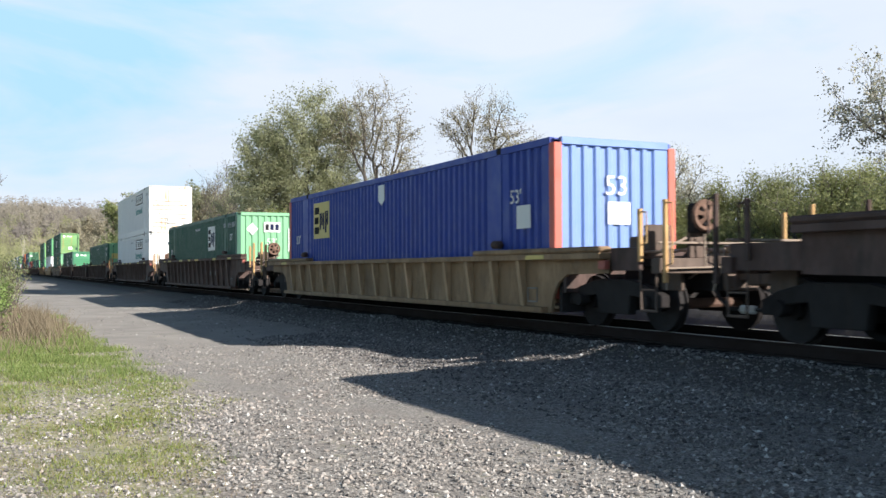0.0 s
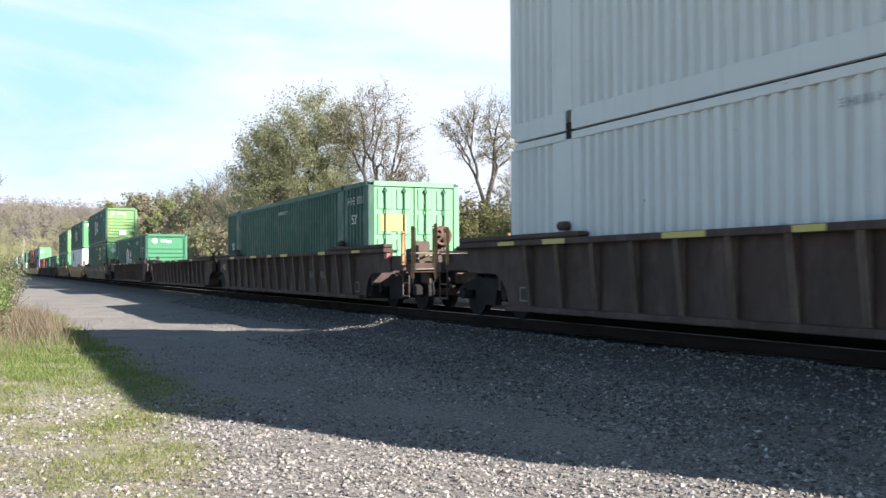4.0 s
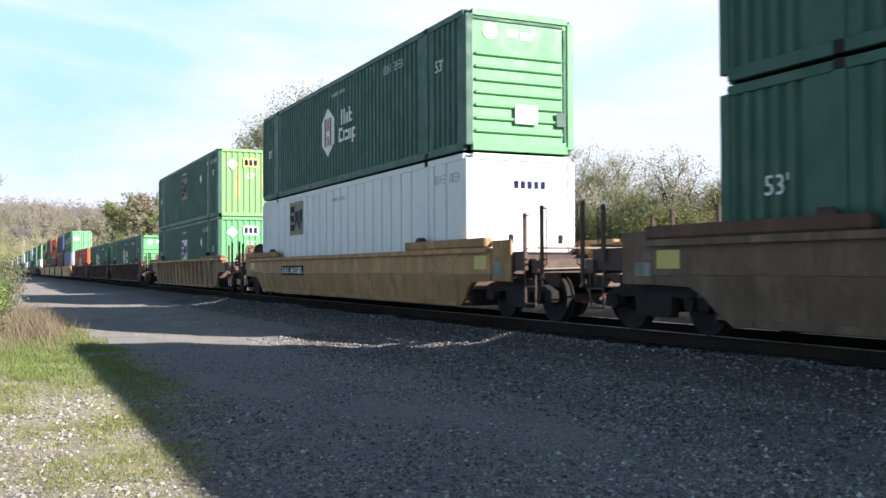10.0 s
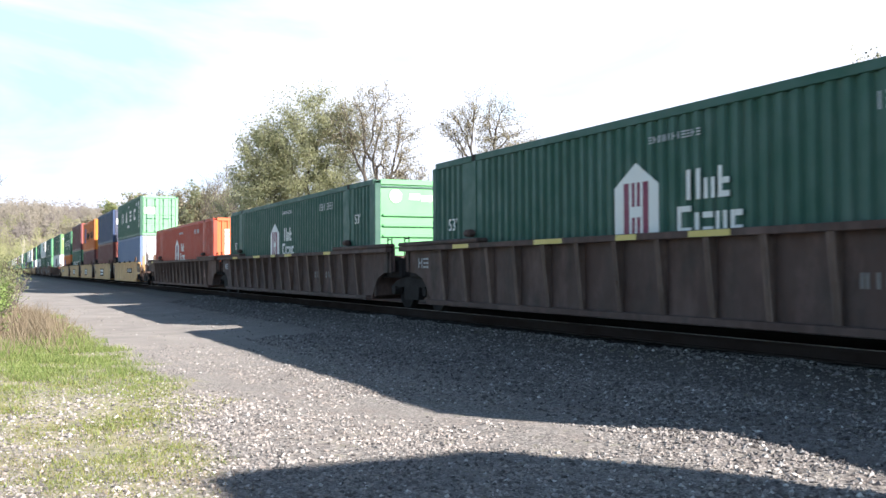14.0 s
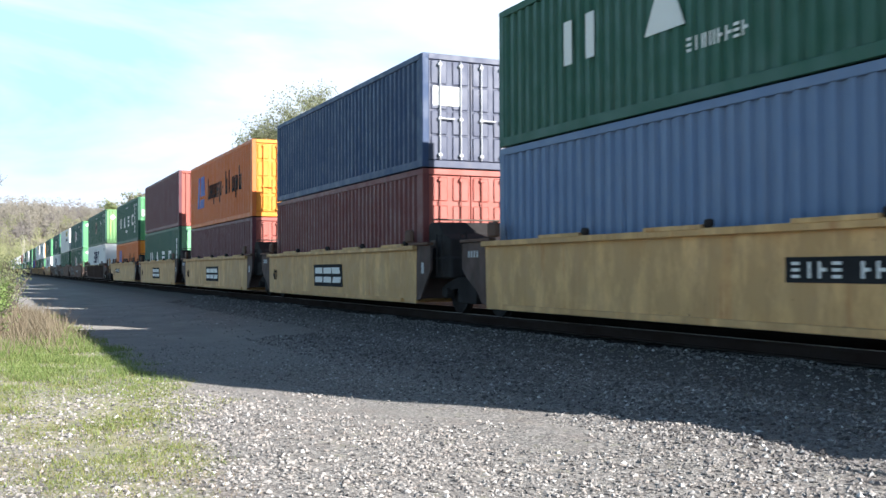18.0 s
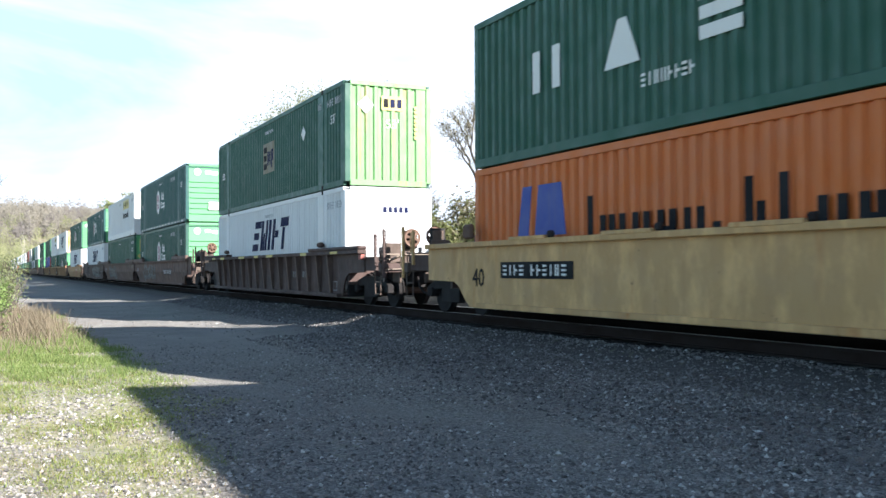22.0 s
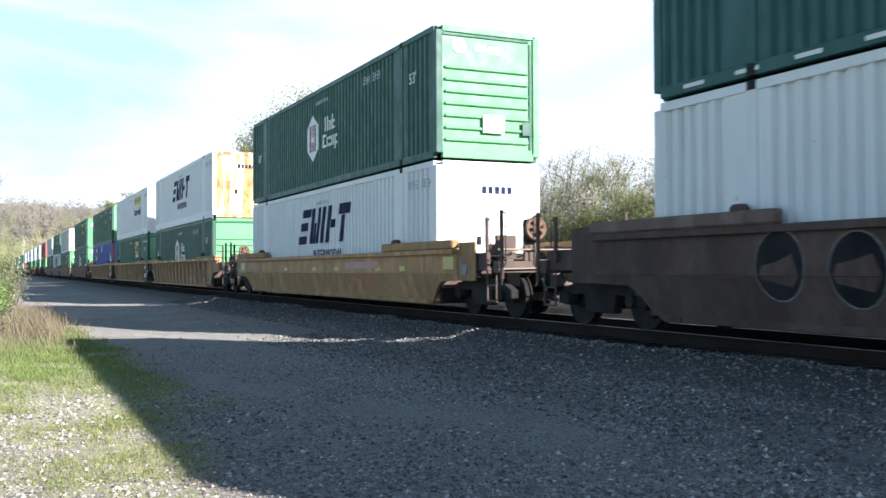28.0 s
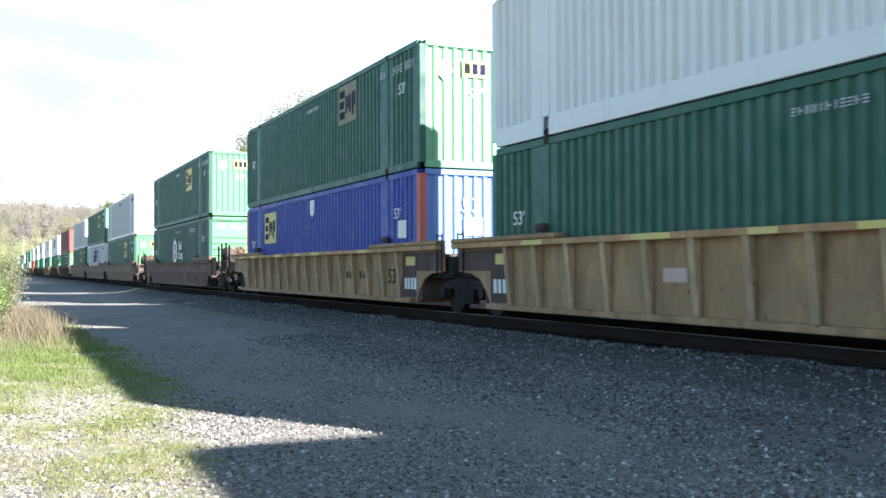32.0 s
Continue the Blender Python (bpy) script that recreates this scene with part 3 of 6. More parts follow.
        for i, (low, tall, w) in enumerate(((0, 0.95, 0.5), (0, 0.62, 0.42), (-0.26, 0.88, 0.42), (0, 0.62, 0.42), (-0.26, 0.88, 0.42), (0.28, 0.12, 0.26), (0, 0.95, 0.36), (0, 0.95, 0.15), (0, 0.62, 0.44), (-0.26, 0.88, 0.38), (0, 0.95, 0.42))):
            bar = min(0.15, w)
            shapes = [rect(0, low, bar, tall)]
            if w > 0.3:
                shapes += [rect(w - bar, max(low, 0.0), bar, min(tall, 0.62)), rect(bar, 0.25 if i % 2 else 0.02, w - 2 * bar, 0.13)]
            marks(c, shapes, MARK_BLACK, "word_block", -2.1 + 0.6 * i, 1.15 - spec.get("sunk", 0), near)
    if spec.get("size_text"):
        part("size_mark", lettering(spec["size_text"], 0.36, spec.get("stencil", MARK_WHITE)), c, (spec.get("size_x", 6.8), near - 0.002, spec.get("size_z", 1.82)))
        part("size_mark", lettering(spec["size_text"], 0.36, spec.get("stencil", MARK_WHITE)), c, (-7.3, near - 0.002, 1.42))
    if spec.get("strips"):
        marks(c, [rect(-7.4 + 1.02 * k, 0, 0.42, 0.055) for k in range(15)], MARK_WHITE, "reflective_strip", 0, 0.06, -hw - 0.001)
    if spec.get("number", True):
        st = SILVER if wall is WHITE else spec.get("stencil", SILVER)
        marks(c, word_shapes(1.3 if kind == "long" else 1.6, 0.2, 9, len(spec["label"]), (4,)), st, "number_bar", spec.get("number_x", 6.5 if kind == "long" else hl - 2.2), H - 0.56, near)
        marks(c, word_shapes(1.15, 0.1, 11, 2), st, "small_bar", -0.48, H - 0.46, near)
    return c


def disc(r, mat, thick=0.006):
    def make():
        bm = bmesh.new()
        bmesh.ops.create_cone(bm, cap_ends=True, segments=20, radius1=r, radius2=r, depth=thick, matrix=Matrix.Rotation(radians(90), 4, "Y"))
        return finish(bm, "disc", mat)
    return cached(("disc", r, mat.name, thick), make)


# ---------------------------------------------------------------- wagons
def bent_plate(outline, knee, lean, mat, above):
    """The upper or the lower half of a side plate; below the knee it leans inwards."""
    def make():
        bm = bmesh.new()
        a = [bm.verts.new((x, -0.03, z)) for x, z in outline]
        b = [bm.verts.new((x, 0.03, z)) for x, z in outline]
        bm.faces.new(a)
        bm.faces.new(b[::-1])
        for i in range(len(outline)):
            j = (i + 1) % len(outline)
            bm.faces.new([a[j], a[i], b[i], b[j]])
        bmesh.ops.recalc_face_normals(bm, faces=bm.faces[:])
        bmesh.ops.bisect_plane(bm, geom=bm.verts[:] + bm.edges[:] + bm.faces[:], plane_co=(0, 0, knee), plane_no=(0, 0, 1), clear_inner=above, clear_outer=not above)
        bmesh.ops.holes_fill(bm, edges=[e for e in bm.edges if e.is_boundary])
        for v in bm.verts:
            if v.co.z < knee:
                v.co.y += lean * (knee - v.co.z) / (knee - 0.2)
        return finish(bm, "side_wall", mat)
    return cached(("bent", outline, knee, lean, mat.name, above), make)


def rib_mesh(low, high, mat):
    """A flanged post that stands further out towards the top chord."""
    def make():
        bm = bmesh.new()
        for half, cut in ((0.014, 0.0), (0.052, 1.0)):
            rows = []
            for z, deep in ((low, 0.10), (high, 0.205)):
                back = deep - 0.018 if cut else 0.0
                rows.append([bm.verts.new((x, -y, z)) for x, y in ((-half, back), (half, back), (half, deep), (-half, deep))])
            a, b = rows
            bm.faces.new(a[::-1])
            bm.faces.new(b)
            for i in range(4):
                bm.faces.new((a[i], a[(i + 1) % 4], b[(i + 1) % 4], b[i]))
        bmesh.ops.recalc_face_normals(bm, faces=bm.faces[:])
        return finish(bm, "rib_post", mat)
    return cached(("rib", low, high, mat.name), make)


def wheel_mesh():
    def make():
        bm = bmesh.new()
        rot = Matrix.Rotation(radians(90), 4, "X")
        for y, r, d in ((0.0, 0.42, 0.10), (0.065, 0.455, 0.03), (-0.05, 0.12, 0.12)):
            bmesh.ops.create_cone(bm, cap_ends=True, segments=24, radius1=r, radius2=r, depth=d, matrix=Matrix.Translation((0, y, 0)) @ rot)
        for f in [f for f in bm.faces if len(f.verts) > 4 and f.normal.y < -0.9 and f.calc_area() > 0.3]:
            bmesh.ops.inset_region(bm, faces=[f], thickness=0.09, depth=-0.03)
        return finish(bm, "wheel", IRON)
    return cached("wheel", make)


def bogie(w, x, far=False):
    """A two-axle truck under a wagon."""
    b = part("bogie", boxes([(-0.3, 0.3, -0.95, 0.95, 0.42, 0.72), (-0.16, 0.16, -0.95, 0.95, 0.30, 0.42)], IRON, 0.02), w, (x, 0, 0), label="two-axle truck of grimy black iron")
    frame_outline = ((-1.22, 0.36), (-1.22, 0.55), (-0.95, 0.66), (-0.45, 0.78), (0.45, 0.78), (0.95, 0.66), (1.22, 0.55), (1.22, 0.36),
                     (0.95, 0.36), (0.8, 0.5), (0.45, 0.54), (0.4, 0.24), (-0.4, 0.24), (-0.45, 0.54), (-0.8, 0.5), (-0.95, 0.36))
    for y in (-1.02, 1.02):
        part("side_frame", prism(frame_outline, -0.08, 0.08, IRON, "side_frame", 0.012), b, (0, y, 0))
        for ax in (-0.89, 0.89):
            part("wheel", wheel_mesh(), b, (ax, y * 0.76, 0.42), (0, 0, 0 if y < 0 else 180))
            if far:
                continue
            part("bearing_cap", rods([((0, -0.09, 0), (0, 0.09, 0), 0.105)], IRON, 12), b, (ax, y * 1.06, 0.45))
        if not far:
            part("spring_nest", rods([((k * 0.13, 0, 0.3), (k * 0.13, 0, 0.52), 0.055) for k in (-2, -1, 0, 1, 2)], RUST, 8), b, (0, y, 0))
    for ax in (-0.89, 0.89):
        part("axle", rods([((0, -0.85, 0), (0, 0.85, 0), 0.08)], RUST, 10), b, (ax, 0, 0.42))
        if not far:
            part("brake_beam", boxes([(-0.05, 0.05, -0.7, 0.7, -0.05, 0.05)], IRON, 0.01), b, (ax * 0.52, 0, 0.36))
    return b


def brake_wheel_mesh(mat):
    """A stamped hand wheel: hub, six spokes and rim in one pressed plate."""
    def make():
        n, rings = 24, ((0.05, 0.05), (0.08, 0.035), (0.165, 0.0), (0.215, 0.012), (0.235, -0.02))
        verts, faces = [], []
        for side in (0.0, -0.022):
            for r, lift in rings:
                verts += [(lift + side, r * math.cos(2 * math.pi * k / n), r * math.sin(2 * math.pi * k / n)) for k in range(n)]
        back = len(rings) * n
        verts += [(0.06, 0, 0), (0.0, 0, 0)]
        for k in range(n):
            q = (k + 1) % n
            for i in range(len(rings) - 1):
                open_here = i == 1 and k % 4 in (0, 1)
                if open_here:
                    continue
                faces.append((i * n + k, (i + 1) * n + k, (i + 1) * n + q, i * n + q))
                faces.append((back + i * n + k, back + i * n + q, back + (i + 1) * n + q, back + (i + 1) * n + k))
            last = (len(rings) - 1) * n
            faces.append((last + k, back + last + k, back + last + q, last + q))
            faces.append((k, q, 2 * back))
            faces.append((back + q, back + k, 2 * back + 1))
        return raw_mesh("brake_wheel", verts, faces, mat)
    return cached(("brake_wheel", mat.name), make)


def coupler_end(w, s, x0, x1, mat, brake, post, far=False, lift=0.0):
    """Platform, steps, rails, coupler and hoses at a wagon's end; s is +1 for the leading end, x0 where the well ends, x1 the striker."""
    def at(x, y, z):
        return (s * x, y, z)

    def bx(name, b, m, bev=0.01, label="", parent=None):
        xa, xb = sorted((s * b[0], s * b[1]))
        return part(name, boxes([(xa, xb, *b[2:])], m, bev), parent or w, label=label)
    bx("centre_sill", (x0 - 0.6, x1, -0.33, 0.33, 0.62, 1.0), IRON)
    bx("end_bulkhead", (x0 - 0.95, x0 - 0.85, -1.34, 1.34, 0.55, 1.24), DARK_BROWN)
    bx("end_sill", (x1 - 0.22, x1 - 0.02, -1.42, 1.42, 0.88, 1.1), GEAR if mat in (TAN, YELLOW, RED_BROWN, MUD, DULL_TAN, RUST_TAN) else mat)
    n = 1 if far else 4
    for k in range(n):
        xa = x0 + 0.05 + (x1 - 0.3 - x0) * k / n
        bx("deck_slat", (xa, xa + (x1 - 0.3 - x0) / n * 0.72, -1.05, 1.05, 1.1, 1.135), GEAR, 0.006)
    for y in (-1.0, 1.0) if far else (-1.0, -0.36, 0.36, 1.0):
        bx("deck_beam", (x0 - 0.8, x1 - 0.2, y - 0.05, y + 0.05, 0.98, 1.1), IRON)
    if far:
        return
    # grab posts with their hoops, and stirrup steps, at the corners
    tall = 2.05 if post is not YELLOW and mat not in (DARK_BROWN, BROWN) else 1.93
    for y in (-1.4, 1.4):
        for px, z0, z1 in ((x1 - 0.5, 1.05, tall - 0.1), (x1 + 0.08, 0.75, tall)):
            bx("corner_post", (px - 0.035, px + 0.035, y - 0.03, y + 0.03, z0, z1), post, label="upright grab post")
            if y < 0:
                part("grab_hoop", rods([(at(px + 0.05, y, z0 + 0.25), at(px + 0.15, y, z0 + 0.28), 0.012), (at(px + 0.15, y, z0 + 0.27), at(px + 0.15, y, z1 - 0.05), 0.012), (at(px + 0.15, y, z1 - 0.06), at(px, y, z1 - 0.04), 0.012)], post, 6), w)
        if y > 0:
            continue
        part("stirrup_step", rods([(at(x1 - 0.5, y, 0.95), at(x1 - 0.48, y, 0.34), 0.016), (at(x1 - 0.12, y, 0.95), at(x1 - 0.14, y, 0.34), 0.016), (at(x1 - 0.5, y, 0.34), at(x1 - 0.12, y, 0.34), 0.02), (at(x1 - 0.5, y, 0.64), at(x1 - 0.12, y, 0.64), 0.016)], GEAR, 6), w)
    part("cross_rail", rods([(at(x1 - 0.1, -1.38, 1.32), at(x1 - 0.1, 1.38, 1.32), 0.02)], PALE_GEAR, 6), w)
    part("side_rail", rods([(at(x0 + 0.1, 1.2, 1.32), at(x1 - 0.1, 1.2, 1.32), 0.02), (at(x0 + 0.1, 1.2, 1.12), at(x0 + 0.1, 1.2, 1.32), 0.02)], PALE_GEAR, 6), w)
    for y in (-1.3, 1.3):
        bx("platform_sill", (x0 + (0.42 if mat in (BROWN, DARK_BROWN, DULL_TAN, RUST_TAN) else 0.2), x1 - (0.62 if s > 0 else 0.1), y - 0.04, y + 0.04, 0.92, 1.27), DARK_BROWN)
    bx("deck_edge", (x0 + 0.02, x1 - 0.25, 1.07, 1.12, 1.0, 1.13), PALE_GEAR)
    for y in (-0.8, 0.85):
        bx("gusset", (x1 - 0.75, x1 - 0.28, y - 0.03, y + 0.03, 0.62, 0.98), GEAR)
    bx("draft_pocket", (x1 - 0.1, x1 + 0.1, -0.3, 0.3, 0.62, 1.06), GEAR, 0.02)
    # coupler, hose and uncoupling lever
    part("coupler", boxes([tuple(sorted((s * (x1 - 0.1), s * (x1 + 0.42)))) + (-0.09, 0.09, 0.76, 0.94),
                           tuple(sorted((s * (x1 + 0.34), s * (x1 + 0.6)))) + (-0.16, 0.12, 0.70, 0.99)], GEAR, 0.03), w)
    hose = part("air_hose", rods([(at(x1 - 0.05, -0.45, 0.76), at(x1 + 0.1, -0.44, 0.5), 0.03), (at(x1 + 0.1, -0.44, 0.51), at(x1 + 0.26, -0.4, 0.37), 0.03), (at(x1 + 0.26, -0.4, 0.375), at(x1 + 0.5, -0.36, 0.37), 0.03)], IRON, 8), w)
    part("hose_coupling", boxes([tuple(sorted((s * (x1 + 0.44), s * (x1 + 0.6)))) + (-0.42, -0.32, 0.31, 0.43)], BRIGHT, 0.03), hose)
    part("uncoupling_lever", rods([(at(x1 + 0.04, -1.35, 0.95), at(x1 + 0.04, 0.1, 0.98), 0.016), (at(x1 + 0.04, -1.35, 0.95), at(x1 + 0.12, -1.42, 0.65), 0.016)], PALE_GEAR, 6), w)
    if brake:
        bx("brake_stand", (x1 - 0.22, x1 - 0.14, -0.78, -0.5, 1.1, 1.85 + lift), GEAR)
        part("brake_gearbox", boxes([(-0.09, 0.09, -0.17, 0.17, -0.22, 0.22)], IRON, 0.03), w, at(x1 - 0.12, -0.62, 1.68 + lift))
        part("brake_wheel", brake_wheel_mesh(WHEEL_RUST), w, at(x1 + 0.03, -0.62, 1.72 + lift), (0, 0, 0 if s > 0 else 180), label="round rust-brown hand brake wheel")
        part("brake_chain", rods([(at(x1 - 0.02, -0.62, 1.45 + lift), at(x1 - 0.02, -0.6, 0.95), 0.018), (at(x1 - 0.02, -0.6, 0.96), at(x1 - 0.5, -0.5, 0.8), 0.018)], PALE_GEAR, 6), w)
        bx("valve_box", (x0 + 0.35, x0 + 0.75, -0.95, -0.6, 1.14, 1.45), GEAR, 0.03)
        bx("valve_bracket", (x0 + 0.8, x0 + 0.9, -1.0, -0.55, 1.13, 1.62), GEAR, 0.02)
        part("brake_pipe", rods([(at(x0 + 0.3, -0.2, 1.2), at(x1 - 0.4, -0.5, 1.25), 0.025), (at(x0 + 0.4, -1.05, 1.2), at(x1 - 0.4, -1.05, 1.2), 0.022),
                                 (at(x1 - 0.7, -0.9, 1.2), at(x1 - 0.7, -0.2, 1.5), 0.022)], PALE_GEAR, 6), w)
        if mat in (RED_BROWN, MUD):
            tank = part("air_reservoir", rods([(at(x0 + 0.12, -0.85, 1.72), at(x0 + 0.88, -0.85, 1.72), 0.2), (at(x0 + 0.06, -0.85, 1.72), at(x0 + 0.94, -0.85, 1.72), 0.14)], GEAR, 18), w, label="rust-brown air reservoir")
            for k in (0.25, 0.75):
                part("tank_strap", boxes([(-0.03, 0.03, -0.22, 0.22, -0.6, -0.05)], IRON, 0.01), tank, at(x0 + k, -0.85, 1.72))


def wagon(spec):
    """A well wagon. Origin on the rail top under the middle of its well; +x leads."""
    kind, mat = spec["kind"], spec["mat"]
    hl = 6.1 if kind == "short" else 8.075
    front, rear = spec["front"], spec["rear"]       # "end" or "joint"
    half_joint, half_end = (7.75, 9.85) if kind == "short" else (9.72, 11.65)
    w = new("well_wagon", None)
    tagged(w, spec["label"], "railway wagon", "wagons of the train")
    yo = 1.335 if kind == "rib" else 1.42
    if kind == "smooth":
        w["leans"] = True
    top = spec.get("top", {"rib": 1.46, "smooth": 1.36, "short": 1.48}[kind])
    foot = 0.2

    def nose(s, how):
        """Corners of the side from the well's foot up and round one end, for the end s."""
        if how == "joint":
            e = half_joint - (0.3 if kind != "short" else 1.15)
            if kind == "short":
                return [(s * (hl + 0.12), foot), (s * (hl + 0.16), top)]
            return [(s * (hl - 0.05), foot), (s * (hl + 0.12), 0.5), (s * (hl + 0.4), 0.74), (s * (hl + 0.75), 0.86), (s * e, 0.9), (s * e, top)]
        e = half_end - 2.3 if kind != "short" else half_end - 2.0
        if kind == "rib":
            e += 0.4
            return [(s * (hl - 0.02), foot), (s * (hl + 0.06), 0.52), (s * (hl + 0.22), 0.72), (s * (hl + 0.5), 0.86), (s * e, 0.88), (s * e, top)]
        return [(s * (hl - 0.22), foot), (s * (hl + 0.02), 0.36), (s * (hl + 0.28), 0.6), (s * (hl + 0.5), 0.7), (s * e, 0.72), (s * e, top)]
    outline = nose(1, front) + nose(-1, rear)[::-1]
    for y, s in ((-yo, 1), (yo, -1)):
        side = part("side_wall", prism(tuple(outline), -0.03, 0.03, mat, "side_wall") if kind != "smooth" else bent_plate(tuple(outline), 0.86, 0.13 * s, mat, True), w, (0, y, 0))
        # on tan wagons the browner tone also carries shade of the down-facing plate
        if kind == "smooth":
            part("lower_plate", bent_plate(tuple(outline), 0.855, 0.13 * s, DUSTY if mat is TAN else mat, False), side)
        out = -0.045 * s
        xs = [p[0] for p in outline if p[1] == top]
        xr, xf = min(xs), max(xs)
        part("top_chord", boxes([(xr, xf, -0.165 if kind == "rib" else -0.09, 0.07, top - 0.1, top)], mat if kind != "rib" else spec.get("chord", mat), 0.01), side, (0, out, 0))
        part("bottom_chord", boxes([(-hl + 0.1 if kind == "rib" else -hl + 0.6, hl - 0.1 if kind == "rib" else hl - 0.6, -0.13 if kind == "rib" else -0.05, 0.05, foot, foot + 0.1)], DUSTY if mat is TAN and kind == "smooth" else mat, 0.01), side, (0, out + (0.15 * s if kind == "smooth" else 0), 0))
        for sx, how in ((1, front), (-1, rear)):
            if kind == "short":
                continue
            e = xf if sx > 0 else -xr
            a, b = sorted((sx * (hl - 2.6), sx * (e + 0.02)))
            part("reinforced_edge", boxes([(a, b, -0.175 if kind == "rib" else -0.1, 0.08, top + 0.004, top + (0.10 if kind == "rib" else 0.19))], mat if kind == "rib" else EDGE_BROWN if mat is MUD else DUSTY if mat is TAN else WORN_RIB, 0.03), side, (0, out, 0))
            part("guide_block", boxes([(-0.14, 0.14, -0.08, 0.1, 0, 0.15)], DARK_BROWN, 0.05), side, (sx * 6.15, out, top + 0.13))
            if kind == "rib" and how == "end" and not spec.get("far"):
                part("chord_patch", boxes([(-0.3, 0.3, -0.004, 0.004, -0.035, 0.035)], MARK_YELLOW), side, (sx * (hl - 0.25), out - (0.17 * s), top - 0.05))
                # pinkish block stands in for sunlight on the edge's leading end
                if sx > 0:
                    part("end_block", boxes([(-0.09, 0.09, -0.05, 0.05, -0.07, 0.07)], MAROON_END, 0.01), side, (sx * (e - 0.02), out - 0.06 * s, top - 0.19))
                if s > 0:
                    part("data_plate", boxes([(-0.17, 0.17, -0.004, 0.004, 0.105, 0.13), (-0.17, 0.17, -0.004, 0.004, -0.13, -0.105), (-0.17, -0.145, -0.004, 0.004, -0.105, 0.105), (0.145, 0.17, -0.004, 0.004, -0.105, 0.105)], GRAFFITI), side, (sx * (hl - 0.62), out + 0.008, 0.5))
            if kind == "smooth" and how == "end":
                a, b = sorted((sx * (e + 0.03), sx * (e + 0.75)))
                part("end_apron", boxes([(a, b, -0.02, 0.02, 0.72, top + 0.13)], DUSTY if mat is TAN else mat, 0.006), side, (0, 0.03 * s, 0))
                if s > 0 and spec.get("patch"):
                    part("yellow_patch", boxes([(-0.25, 0.25, -0.004, 0.004, -0.13, 0.13)], MARK_YELLOW), side, (sx * 8.97, out + 0.012, 1.08))
                    part("data_plate", boxes([(-0.17, 0.17, -0.004, 0.004, -0.1, 0.1)], GRAFFITI), side, (sx * 9.6, 0.004, 0.94))
                    for k in range(3):
                        part("number_bar", boxes([(-0.02, 0.02, -0.004, 0.004, -0.055, 0.055)], GRAFFITI), side, (sx * 9.52 + 0.08 * k, 0.004, 1.14))
            if spec.get("patch") and kind == "rib":
                part("yellow_patch", boxes([(-0.28, 0.28, -0.004, 0.004, -0.05, 0.05)], MARK_YELLOW), side, (sx * 7.3, out - 0.105 * s, top + 0.06))
        if kind == "rib":
            for k in range(15 if s > 0 else 0):
                px = -7.2 + 14.4 * k / 14
                part("rib_post", rib_mesh(foot + 0.1, top - 0.1, WORN_RIB if mat in (BROWN, DARK_BROWN, RED_BROWN) else TAN_RIB if mat in (DULL_TAN, RUST_TAN) else mat), side, (px, out + 0.045, 0))
        else:
            if kind == "short":
                for sx in (-1, 1):
                    part("corner_guide", boxes([(-0.2, 0.2, -0.05, 0.05, 0, 0.3)], RUST, 0.045), side, (sx * (hl - 0.2), out, top + 0.062))
                for px in (-3.5, -0.6, 2.2, 5.0):
                    part("lock_bracket", boxes([(-0.62, 0.62, -0.1, 0.06, -0.02, 0.05)], YELLOW, 0.012), side, (px, out, top))
                    part("lock_knob", boxes([(-0.07, 0.07, -0.06, 0.05, 0, 0.12)], IRON, 0.03), side, (px + 0.68, out, top))
    # floor of the well
    for k in range(3):
        part("cross_beam", boxes([(-0.18, 0.18, -1.4, 1.4, 0.20, 0.29)], mat, 0.01), w, (-hl + 0.5 + (2 * hl - 1.0) * k / 2, 0, 0))
    for y, a, b in ((-1.15, -0.15, 0.45), (1.15, -0.45, 0.15)):
        part("floor_ledge", boxes([(-hl - 0.1, hl + 0.1, a, b, 0.27, 0.33)], mat, 0.01), w, (0, y, 0))
    for s, how in ((1, front), (-1, rear)):
        if how == "end":
            part("well_end", boxes([tuple(sorted((s * (hl + 0.1), s * (hl + 0.18)))) + (-1.27, 1.27, 0.22, 1.3)], IRON, 0.01), w)
            e = half_end - 2.3 if kind != "short" else half_end - 2.0
            coupler_end(w, s, e, half_end - 0.55, mat, s == spec.get("brake", 1), spec.get("post_mat", YELLOW if kind == "short" else DARK_BROWN), spec.get("far"), 0.28 if spec.get("high_wheel") else 0.0)
            bogie(w, s * (hl + (1.7 if kind == "smooth" else 1.4)), spec.get("far"))
        else:
            e = half_joint
            if kind == "short":
                # dark painted end panels that close the well towards the shared truck
                a = 0.72 if s > 0 else 1.0
                for y in (-yo, yo):
                    part("end_apron", prism(((s * (hl + 0.17), top), (s * (hl + 0.13), foot + 0.06), (s * (hl + 0.34), foot + 0.1), (s * (hl + 0.5), 0.5), (s * (hl + 0.17 + a * 0.8), 0.78), (s * (hl + 0.17 + a), 0.95), (s * (hl + 0.17 + a), top - 0.02)),
                                            -0.025, 0.025, DARK_BROWN, "end_apron"), w, (0, y, 0), label="dark brown end panel")
                    part("apron_cap", boxes([tuple(sorted((s * (hl - 0.1), s * (hl + 0.17 + a)))) + (-0.09, 0.06, 0.0, 0.06)], RUST, 0.01), w, (0, y, top))
